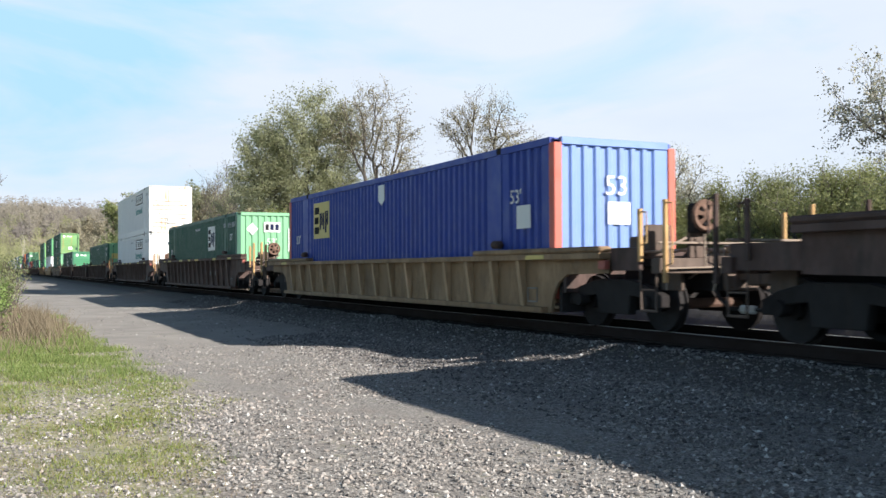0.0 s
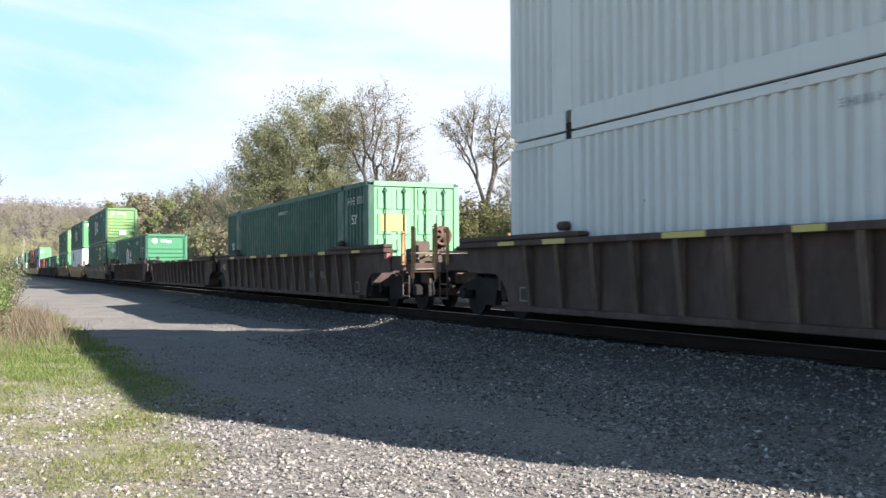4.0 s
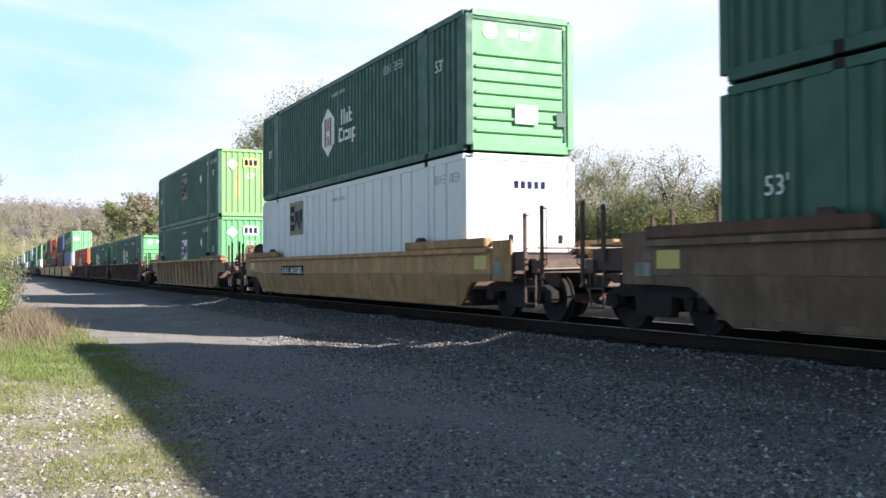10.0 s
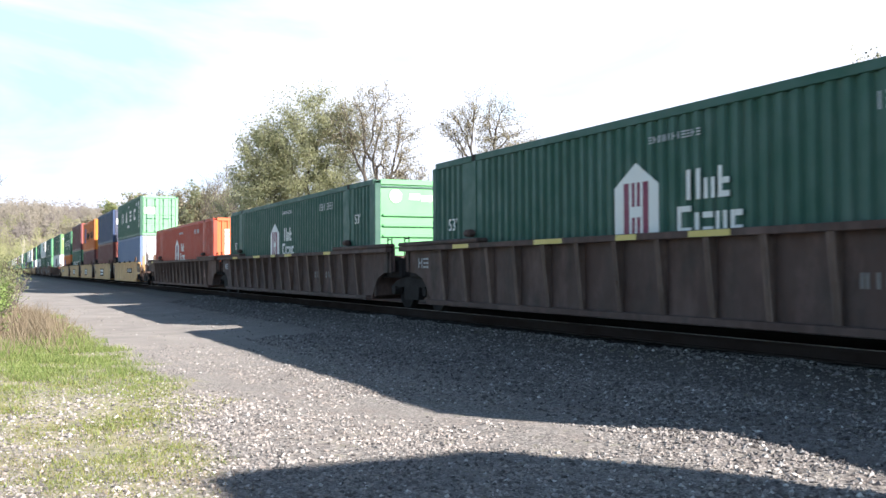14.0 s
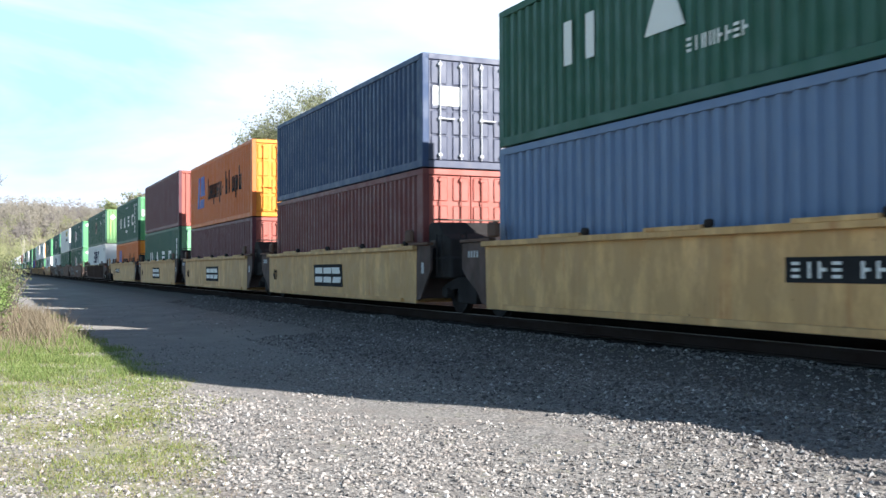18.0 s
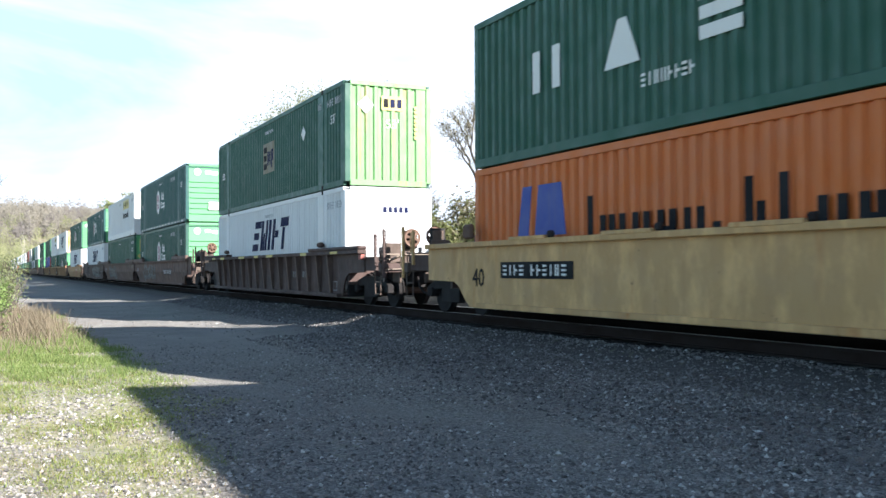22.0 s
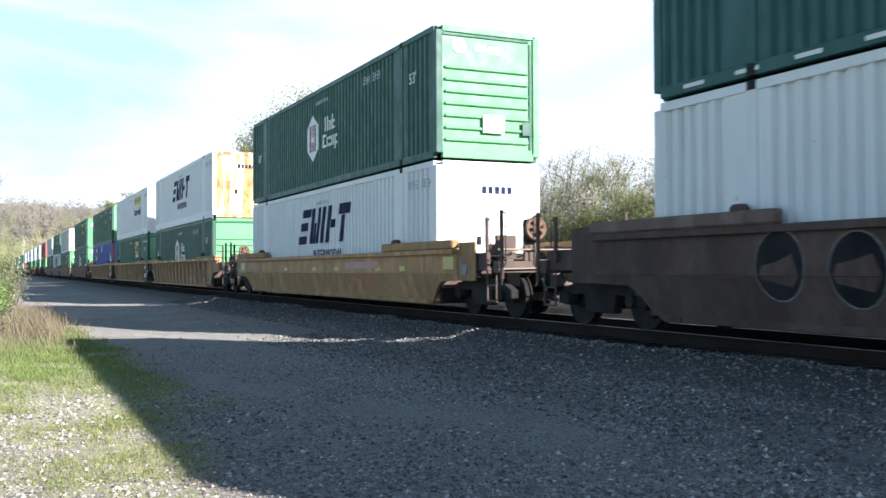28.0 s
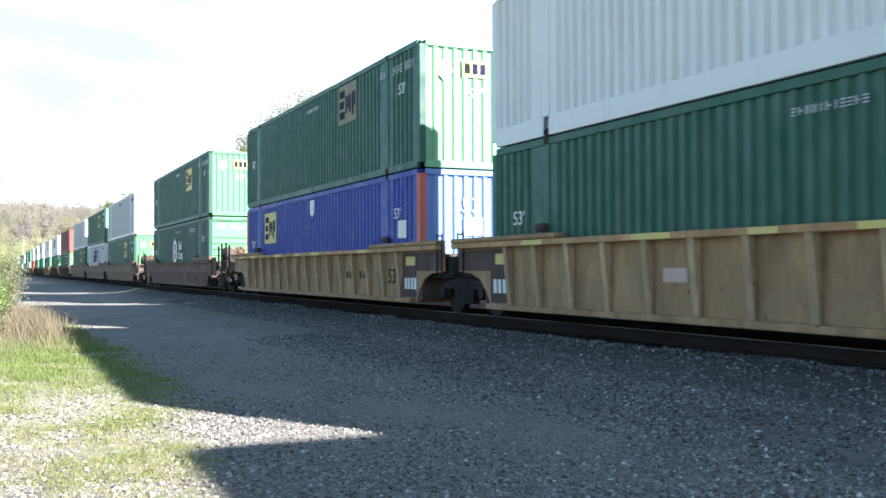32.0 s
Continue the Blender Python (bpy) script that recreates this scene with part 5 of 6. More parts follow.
def gravel_material():
    m, nt, b = material("gravel and grass ground", 0.95)
    v = coords(nt, per_object=False)
    sep = nt.nodes.new("ShaderNodeSeparateXYZ")
    nt.links.new(v, sep.inputs[0])

    def fade(axis_name, start, end):
        r = node(nt, "ShaderNodeMapRange")
        r.inputs["From Min"].default_value, r.inputs["From Max"].default_value = start, end
        nt.links.new(sep.outputs[axis_name], r.inputs["Value"])
        return r.outputs["Result"]

    def ramp(fac, stops):
        r = nt.nodes.new("ShaderNodeValToRGB")
        while len(r.color_ramp.elements) < len(stops):
            r.color_ramp.elements.new(0.5)
        for e, (p, c) in zip(r.color_ramp.elements, stops):
            e.position, e.color = p, rgba(c)
        nt.links.new(fac, r.inputs["Fac"])
        return r.outputs["Color"]
    stone = node(nt, "ShaderNodeTexVoronoi", Scale=46.0)
    nt.links.new(v, stone.inputs["Vector"])
    grey = nt.nodes.new("ShaderNodeSeparateColor")
    nt.links.new(stone.outputs["Color"], grey.inputs[0])
    # stones of mixed sizes and shades, from near black to chalky
    speck = noise_fac(nt, v, 21.0, 0.26, 0.74, 9, 0.75)
    part_of = nt.nodes.new("ShaderNodeMix")
    part_of.inputs[0].default_value = 0.42
    nt.links.new(grey.outputs[0], part_of.inputs[2])
    nt.links.new(speck, part_of.inputs[3])
    rock = ramp(part_of.outputs[0], ((0.05, (0.05, 0.046, 0.044)), (0.42, (0.21, 0.193, 0.175)), (0.68, (0.34, 0.315, 0.286)), (1.0, (0.56, 0.525, 0.475))))
    # a warm tinge here and there
    rock = blend(nt, noise_fac(nt, v, 2.2, 0.5, 0.8, 5), rock, ramp(part_of.outputs[0], ((0.05, (0.06, 0.045, 0.038)), (0.6, (0.27, 0.225, 0.195)), (1.0, (0.5, 0.42, 0.37)))))
    # beaten lanes of fines between the loose stones
    fines = blend(nt, noise_fac(nt, v, 34.0, 0.3, 0.7, 4), (0.23, 0.208, 0.187), (0.335, 0.305, 0.276))
    lane = noise_fac(nt, coords(nt, (0.28, 1.0, 1.0), per_object=False), 0.8, 0.46, 0.7, 7, 0.62)
    dust = blend(nt, lane, rock, fines)
    packed = blend(nt, noise_fac(nt, v, 0.7, 0.35, 0.65, 6), (0.255, 0.235, 0.215), (0.345, 0.315, 0.285))
    dust = blend(nt, fade("X", -15.0, -24.0), dust, packed)
    # darker crushed ballast towards the track
    coarse = ramp(part_of.outputs[0], ((0.05, (0.035, 0.032, 0.031)), (0.5, (0.136, 0.121, 0.115)), (1.0, (0.36, 0.335, 0.32))))
    dust = blend(nt, fade("Y", 5.6, 8.0), dust, coarse)
    # oily, dusty track bed, darkened further for the shade under the wagons
    dust = blend(nt, fade("Y", 7.6, 8.55), dust, (0.045, 0.040, 0.037))
    # thatch, moss and soil under the grass, with the stones showing through
    att = nt.nodes.new("ShaderNodeAttribute")
    att.attribute_name = "turf"
    edge = nt.nodes.new("ShaderNodeMath")
    edge.operation = "MULTIPLY_ADD"
    nt.links.new(noise_fac(nt, v, 5.0, 0.3, 0.7, 7, 0.7), edge.inputs[0])
    edge.inputs[1].default_value = 0.75
    nt.links.new(att.outputs["Fac"], edge.inputs[2])
    cover = node(nt, "ShaderNodeMapRange")
    cover.inputs["From Min"].default_value, cover.inputs["From Max"].default_value = 0.5, 1.0
    nt.links.new(edge.outputs[0], cover.inputs["Value"])
    moss = blend(nt, noise_fac(nt, v, 1.3, 0.4, 0.62, 6), (0.195, 0.21, 0.075), (0.32, 0.30, 0.15))
    moss = blend(nt, noise_fac(nt, v, 16.0, 0.42, 0.62, 6), moss, (0.40, 0.365, 0.295))
    c = blend(nt, cover.outputs["Result"], dust, moss)
    # past the track, shade seen under the wagons is put into the colour
    shaded_bed = blend(nt, noise_fac(nt, v, 2.5, 0.35, 0.65, 6), (0.05, 0.045, 0.041), (0.10, 0.091, 0.083))
    soil = blend(nt, noise_fac(nt, v, 1.6, 0.4, 0.6, 6), (0.22, 0.245, 0.115), (0.335, 0.325, 0.225))
    c = blend(nt, fade("Y", 11.0, 11.8), c, blend(nt, fade("Y", 25.5, 28.0), shaded_bed, soil))
    nt.links.new(c, b.inputs["Base Color"])
    # scuffed hollows and clods under the stones
    rough = nt.nodes.new("ShaderNodeMath")
    rough.operation = "MULTIPLY_ADD"
    nt.links.new(noise_fac(nt, v, 4.5, 0.25, 0.75, 6, 0.65), rough.inputs[0])
    rough.inputs[1].default_value = 1.5
    nt.links.new(part_of.outputs[0], rough.inputs[2])
    bump(nt, b, rough.outputs[0], 0.6, 0.02)
    return m


GRAVEL = gravel_material()


def axis(stops):
    out = []
    for (a, b, step) in stops:
        n = max(1, round((b - a) / step))
        out += [a + (b - a) * i / n for i in range(n)]
    return out + [stops[-1][1]]


# beds of grass beside the yard: middle, reach along and across, thickness
BEDS = ((-19.6, 0.75, 5.2, 1.3, 1.0), (-18.2, 1.6, 1.2, 0.42, 1.0), (-13.6, 1.45, 2.7, 0.85, 0.85), (-12.4, 0.35, 2.4, 0.6, 0.85), (-10.2, 0.45, 1.2, 0.5, 0.62), (-8.1, 0.15, 1.0, 0.4, 0.45), (-11.4, 1.3, 2.4, 0.6, 0.72), (-8.7, 1.2, 1.6, 0.55, 0.68), (-8.0, 0.55, 0.8, 0.4, 0.6),
        (-27.0, 1.0, 6.0, 0.95, 0.9), (-35.0, 0.9, 7.0, 0.9, 0.8), (-16.6, 0.2, 2.8, 0.7, 0.7), (-15.0, -1.6, 6.0, 0.9, 0.7), (-25.0, -2.6, 14.0, 1.8, 1.0), (-10.0, -1.4, 3.0, 0.7, 0.5), (-7.0, 1.0, 1.0, 0.5, 0.5))


def turf(x, y):
    """How grassy a spot is, from 0 to 1."""
    if y > 4 or x < -60:
        return 1.0 if (y < 1.2 and x < -60) else 0.0
    wx, wy = x + 0.7 * noise.noise((x * 0.9, y * 0.9, 7.0)), y + 0.35 * noise.noise((x * 0.8, y * 1.4, 2.0))
    best = 0.0
    for cx, cy, rx, ry, full in BEDS:
        d = math.hypot((wx - cx) / rx, (wy - cy) / ry)
        best = max(best, full * max(0.0, min(1.0, (1.5 - d) / 0.95)))
    if y < -3 or x > -4:
        best = max(best, 0.75)
    return best


def build_ground():
    xs = axis([(-3000, -600, 200), (-600, -120, 20), (-120, -40, 2.5), (-40, -22, 0.4), (-22, -5, 0.22), (-5, 0, 0.4), (0, 30, 2), (30, 600, 60), (600, 2500, 300)])
    ys = axis([(-2500, -300, 300), (-300, -20, 20), (-20, -3, 1.0), (-3, 3.4, 0.15), (3.4, 7.8, 0.3), (7.8, 9.0, 0.12), (9.0, 15.6, 0.3), (15.6, 40, 2), (40, 400, 30), (400, 3000, 300)])
    verts = []
    for y in ys:
        for x in xs:
            near = 1.0 if (-60 < x < 10 and -10 < y < 20) else 0.3
            verts.append((x, y, ground_height(x, y) + near * (0.035 * noise.noise((x * 0.5, y * 0.5, 0)) + 0.018 * noise.noise((x * 1.9, y * 1.9, 3)))))
    n = len(xs)
    faces = [(j * n + i, j * n + i + 1, (j + 1) * n + i + 1, (j + 1) * n + i) for j in range(len(ys) - 1) for i in range(n - 1)]
    g = new("ground", raw_mesh("ground", verts, faces, GRAVEL))
    for p in g.data.polygons:
        p.use_smooth = True
    layer = g.data.attributes.new("turf", "FLOAT", "POINT")
    layer.data.foreach_set("value", [turf(q[0], q[1]) for q in verts])
    tagged(g, "grey gravel yard with a grassy edge beside the track", "ground", kind="structure")


def build_track():
    for k, y in enumerate((-0.76, 0.76)):
        t = new("rail", None)
        t.location = (0, TRACK_Y + y, 0)
        tagged(t, "worn steel rail on wooden sleepers", "rail", "rails of the track", "structure")
        part("rail_head", boxes([(-900, 260, -0.037, 0.037, -0.045, -0.004)], RAIL_RUST), t)
        part("running_surface", boxes([(-900, 260, -0.03, 0.03, -0.004, 0.0)], BRIGHT), t)
        part("rail_web", boxes([(-900, 260, -0.01, 0.01, -0.16, -0.045)], RAIL_RUST), t)
        part("rail_foot", boxes([(-900, 260, -0.075, 0.075, -0.185, -0.16)], RAIL_RUST), t)
    bm_boxes = []
    x = -160.0
    rnd = random.Random(4)
    while x < 15:
        bm_boxes.append((x, x + 0.23, -1.2 + rnd.uniform(-0.05, 0.05), 1.2 + rnd.uniform(-0.05, 0.05), -0.36, -0.188))
        x += 0.53
    s = new("sleepers", boxes(bm_boxes, IRON))
    s.location = (0, TRACK_Y, 0)
    tagged(s, "dark weathered wooden sleepers under the rails", "sleepers", kind="stuff")


build_ground()
build_track()
build_train()


# ---------------------------------------------------------------- plants and stones
def leaf_material(name, colour, second, glow=0.42):
    m = bpy.data.materials.new(name)
    m.use_nodes = True
    nt = m.node_tree
    nt.nodes.clear()
    out = nt.nodes.new("ShaderNodeOutputMaterial")
    d = nt.nodes.new("ShaderNodeBsdfDiffuse")
    t = nt.nodes.new("ShaderNodeBsdfTranslucent")
    mix = nt.nodes.new("ShaderNodeMixShader")
    mix.inputs[0].default_value = glow
    geo = nt.nodes.new("ShaderNodeNewGeometry")
    c = blend(nt, geo.outputs["Random Per Island"], colour, second)
    nt.links.new(c, d.inputs["Color"])
    nt.links.new(c, t.inputs["Color"])
    nt.links.new(d.outputs[0], mix.inputs[1])
    nt.links.new(t.outputs[0], mix.inputs[2])
    nt.links.new(mix.outputs[0], out.inputs["Surface"])
    return m


def island_material(name, stops, rough=0.9):
    m, nt, b = material(name, rough)
    geo = nt.nodes.new("ShaderNodeNewGeometry")
    r = nt.nodes.new("ShaderNodeValToRGB")
    while len(r.color_ramp.elements) < len(stops):
        r.color_ramp.elements.new(0.5)
    for e, (p, c) in zip(r.color_ramp.elements, stops):
        e.position, e.color = p, rgba(c)
    nt.links.new(geo.outputs["Random Per Island"], r.inputs["Fac"])
    v = coords(nt, per_object=False)
    c = blend(nt, noise_fac(nt, v, 60.0, 0.45, 0.9, 3), r.outputs["Color"], (0.17, 0.158, 0.148))
    nt.links.new(c, b.inputs["Base Color"])
    return m


def bark_material(name, a, b_):
    m, nt, b = material(name, 0.9)
    v = coords(nt, (6, 6, 1.2), per_object=False)
    f = noise_fac(nt, v, 3.0, 0.3, 0.7, 6)
    nt.links.new(blend(nt, f, a, b_), b.inputs["Base Color"])
    bump(nt, b, f, 0.5, 0.03)
    return m


BARK = bark_material("grey-brown bark", (0.06, 0.051, 0.043), (0.16, 0.135, 0.115))
PALE_BARK = bark_material("pale bark", (0.40, 0.37, 0.31), (0.55, 0.52, 0.45))
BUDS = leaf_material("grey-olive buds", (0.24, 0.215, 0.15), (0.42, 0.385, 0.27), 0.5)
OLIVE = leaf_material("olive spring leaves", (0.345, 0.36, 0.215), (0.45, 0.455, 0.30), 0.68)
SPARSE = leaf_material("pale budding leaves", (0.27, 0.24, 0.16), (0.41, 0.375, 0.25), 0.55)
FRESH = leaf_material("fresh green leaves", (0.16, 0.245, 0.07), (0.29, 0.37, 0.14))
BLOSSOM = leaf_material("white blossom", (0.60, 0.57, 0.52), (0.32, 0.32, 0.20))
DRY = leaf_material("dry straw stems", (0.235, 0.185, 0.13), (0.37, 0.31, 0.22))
# far leaves: some haze of distance is mixed into the colour
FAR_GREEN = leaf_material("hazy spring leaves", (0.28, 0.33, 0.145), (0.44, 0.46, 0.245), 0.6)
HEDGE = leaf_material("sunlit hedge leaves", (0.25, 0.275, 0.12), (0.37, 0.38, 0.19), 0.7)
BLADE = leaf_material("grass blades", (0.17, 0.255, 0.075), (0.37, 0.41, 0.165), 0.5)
MOSS_BLADE = leaf_material("yellow-green turf blades", (0.235, 0.265, 0.075), (0.40, 0.395, 0.16), 0.5)
# distance haze is put into the colours of the far woods
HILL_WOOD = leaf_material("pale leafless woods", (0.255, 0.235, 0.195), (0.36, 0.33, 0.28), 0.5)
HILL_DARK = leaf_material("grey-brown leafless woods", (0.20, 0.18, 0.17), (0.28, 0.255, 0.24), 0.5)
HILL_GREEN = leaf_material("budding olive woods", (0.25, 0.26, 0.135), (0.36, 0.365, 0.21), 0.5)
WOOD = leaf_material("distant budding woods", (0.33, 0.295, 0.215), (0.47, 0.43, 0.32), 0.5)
BALLAST = island_material("dark ballast stone", [(0.0, (0.04, 0.036, 0.036)), (0.4, (0.118, 0.107, 0.104)), (0.8, (0.21, 0.193, 0.188)), (0.96, (0.28, 0.27, 0.26)), (1.0, (0.62, 0.61, 0.59))])
STONES = island_material("crushed stone", [(0.0, (0.07, 0.064, 0.061)), (0.25, (0.18, 0.168, 0.158)), (0.6, (0.345, 0.322, 0.300)), (0.84, (0.39, 0.335, 0.295)), (0.95, (0.50, 0.47, 0.44)), (1.0, (0.74, 0.71, 0.67))])


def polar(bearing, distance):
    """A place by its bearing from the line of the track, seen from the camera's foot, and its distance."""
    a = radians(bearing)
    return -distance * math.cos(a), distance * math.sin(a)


def tube(verts, faces, pts, radii, sides):
    base = len(verts)
    for i, (p, r) in enumerate(zip(pts, radii)):
        d = (pts[min(i + 1, len(pts) - 1)] - pts[max(i - 1, 0)]).normalized()
        a = d.orthogonal().normalized()
        b = d.cross(a)
        for k in range(sides):
            w = 2 * math.pi * k / sides
            verts.append(p + (a * math.cos(w) + b * math.sin(w)) * r)
    for i in range(len(pts) - 1):
        for k in range(sides):
            q = base + i * sides
            faces.append((q + k, q + (k + 1) % sides, q + sides + (k + 1) % sides, q + sides + k))


def tree(name, label, x, y, height, width, seed, leaf, leaves, size, levels=4, stems=1, clear=0.2, category="tree", puff=0.03, limb=1.0, bold=0.0):
    """A tapered trunk that forks into limbs and twigs, and a crown of small leaf clumps round the twigs."""
    rnd = random.Random(seed)
    verts, faces, tips = [], [], []
    thin = (0.008 + 0.0007 * height) * (1 + 0.6 * bold)

    def grow(p, d, length, r, level):
        n = 5 if level == 0 else (4 if level == 1 else 3)
        pts, radii, ways = [p], [r], []
        bend = 0.10 if level == 0 else 0.17
        for i in range(n):
            d = (d + Vector((rnd.gauss(0, bend), rnd.gauss(0, bend), rnd.gauss(0.05, 0.07)))).normalized()
            p = p + d * length / n
            pts.append(p)
            ways.append(d)
            radii.append(max(thin * 0.6, r * (1 - 0.7 * (i + 1) / n)))
        tube(verts, faces, pts, radii, 6 if level == 0 else (5 if level == 1 else 3))
        if level >= levels:
            tips.extend(pts[1:])
            return
        if level >= levels - 1:
            tips.extend(pts[2:])
        kids = (7, 5, 5, 4, 3)[level]
        turn = rnd.uniform(0, 6.28)
        for k in range(kids):
            lo = clear if level == 0 else 0.22
            f = min(0.98, lo + (1.0 - lo) * (k + rnd.uniform(0.2, 0.9)) / kids)
            i = min(n - 1, int(f * n))
            q = pts[i].lerp(pts[i + 1], f * n - i)
            turn += 2.4 + rnd.uniform(-0.5, 0.5)
            side = Vector((math.cos(turn), math.sin(turn), 0))
            if level:
                side = (side + ways[i].cross(side) * 0.3).normalized()
            open_out = rnd.uniform(0.55 + 0.2 * bold, 1.0 + 0.25 * bold) * (1.15 - 0.55 * f if level == 0 else 0.8)
            nd = (side * open_out + ways[i] * 0.75 + Vector((0, 0, 0.22))).normalized()
            span = length * (rnd.uniform(0.55, 0.78) * (1.12 - 0.5 * f) * limb if level == 0 else rnd.uniform(0.45, 0.68))
            grow(q, nd, span, max(thin, radii[i] * rnd.uniform(0.45 + 0.06 * bold, 0.62 + 0.06 * bold)), level + 1)
    for k in range(stems):
        many = stems > 1
        lean = Vector((rnd.gauss(0, 0.22 * many + 0.05), rnd.gauss(0, 0.22 * many + 0.05), 1)).normalized()
        off = Vector((rnd.gauss(0, 0.14 * width * many), rnd.gauss(0, 0.14 * width * many), 0))
        grow(off, lean, height * rnd.uniform(0.6, 0.75), height * 0.022 + 0.02, 0)
    # bring the whole to its true height and width
    top = max(v.z for v in verts)
    reach = sorted(math.hypot(v.x, v.y) for v in verts)[int(len(verts) * 0.96)]
    sz, sx = height / top, (width / 2) / max(reach, 0.1)
    sx = min(max(sx, 0.5 * sz), 2.4 * sz)
    scale = Matrix.Diagonal((sx, sx, sz))
    verts = [scale @ v for v in verts]
    tips = [scale @ v for v in tips]
    z = ground_height(x, y) - 0.15
    t = new(name, None)
    t.location = (x, y, z)
    tagged(t, label, category)
    part("trunk", raw_mesh("trunk", verts, faces, BARK), t)
    lv, lf = [], []
    for k in range(leaves):
        tip = rnd.choice(tips)
        if rnd.random() < 0.25:
            tip = max(tip, rnd.choice(tips), rnd.choice(tips), key=lambda p: p.z)
        c = tip + Vector((rnd.gauss(0, puff), rnd.gauss(0, puff), rnd.gauss(0, puff))) * height * 0.5
        if c.z < 0.1:
            c.z = 0.1 + rnd.random() * 0.2
        # leaves face outwards and up
        face = (Vector((c.x, c.y, (c.z - height * 0.45) * 0.7)).normalized() * 0.9 + Vector((rnd.gauss(0, 0.55), rnd.gauss(0, 0.55), 0.45 + rnd.gauss(0, 0.55)))).normalized()
        a = Matrix.Rotation(rnd.uniform(0, 6.28), 3, face) @ face.orthogonal().normalized()
        b = face.cross(a)
        s = size * rnd.uniform(0.5, 1.25)
        n = len(lv)
        lv += [c - a * s * 0.6, c + b * s * 0.42, c + a * s * 0.6, c - b * s * 0.42]
        lf.append((n, n + 1, n + 2, n + 3))
    part("crown", raw_mesh("crown", lv, lf, leaf), t)
    return t


def crowned_tree(label, bearing, distance, lobes, twigs, leaf, leaves, size, seed, fork=0.3, bark=None, puff=0.16, girth=0.0108):
    """A tree whose trunk forks again and again until its twigs fill the lobes of its crown; lobes are (sideways, height, half width, half height)."""
    rnd = random.Random(seed)
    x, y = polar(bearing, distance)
    a = radians(bearing)
    side, away = Vector((math.sin(a), math.cos(a), 0)), Vector((-math.cos(a), math.sin(a), 0))
    ground = ground_height(x, y) - 0.15
    weight = [w * h for _, _, w, h in lobes]
    ends = []
    for k in range(twigs):
        across, up, w, h = rnd.choices(lobes, weight)[0]
        d = Vector((rnd.gauss(0, 1), rnd.gauss(0, 1), rnd.gauss(0, 1))).normalized() * rnd.random() ** 0.42
        ragged = 1.0 + 0.16 * rnd.gauss(0, 1) * d.length
        ends.append(side * (across + d.x * w * ragged) + away * (d.y * w * 0.8) + Vector((0, 0, up - ground + d.z * h * ragged)))
    verts, faces, tips = [], [], []

    def limb(p, q, r0, r1, sides):
        n = 3 if r0 > 0.03 else 2
        pts, bow = [], Vector((rnd.gauss(0, 1), rnd.gauss(0, 1), rnd.gauss(0.3, 0.6))) * (q - p).length * 0.07
        for i in range(n + 1):
            f = i / n
            pts.append(p.lerp(q, f) + bow * (4 * f * (1 - f)))
        tube(verts, faces, pts, [r0 + (r1 - r0) * i / n for i in range(n + 1)], sides)
        return pts

    def branch(p, group, reach):
        n = len(group)
        r = girth * n ** 0.47
        if n == 1:
            tips.extend(limb(p, group[0], girth * 1.1, girth * 0.55, 3)[1:])
            return
        c = sum(group, Vector()) / n
        q = p.lerp(c, reach * rnd.uniform(0.75, 1.2))
        tips.extend(limb(p, q, r, r * 0.86, 6 if n > 60 else (4 if n > 8 else 3))[2:] if n < 7 else (limb(p, q, r, r * 0.86, 6 if n > 60 else 4) and []))
        # part the twigs along the way they spread most
        far = max(group, key=lambda g: (g - c).length)
        axis_ = (far - c) + Vector((rnd.gauss(0, 0.3), rnd.gauss(0, 0.3), rnd.gauss(0, 0.3)))
        ranked = sorted(group, key=lambda g: (g - c).dot(axis_))
        cut = max(1, min(n - 1, int(n * rnd.uniform(0.34, 0.66))))
        branch(q, ranked[:cut], 0.42)
        branch(q, ranked[cut:], 0.42)
    branch(Vector((0, 0, 0)), ends, fork + 0.12)
    t = new("tree", None)
    t.location = (x, y, ground)
    tagged(t, label, "tree")
    part("trunk", raw_mesh("trunk", verts, faces, bark or BARK), t)
    lv, lf = [], []
    for k in range(leaves):
        c = rnd.choice(tips) + Vector((rnd.gauss(0, puff), rnd.gauss(0, puff), rnd.gauss(0, puff)))
        face = Vector((rnd.gauss(0, 1), rnd.gauss(0, 1), rnd.gauss(0.4, 0.8))).normalized()
        u = Matrix.Rotation(rnd.uniform(0, 6.28), 3, face) @ face.orthogonal().normalized()
        v = face.cross(u)
        s = size * rnd.uniform(0.5, 1.25)
        n = len(lv)
        lv += [c - u * s * 0.6, c + v * s * 0.42, c + u * s * 0.6, c - v * s * 0.42]
        lf.append((n, n + 1, n + 2, n + 3))
    part("crown", raw_mesh("crown", lv, lf, leaf), t)
    return t


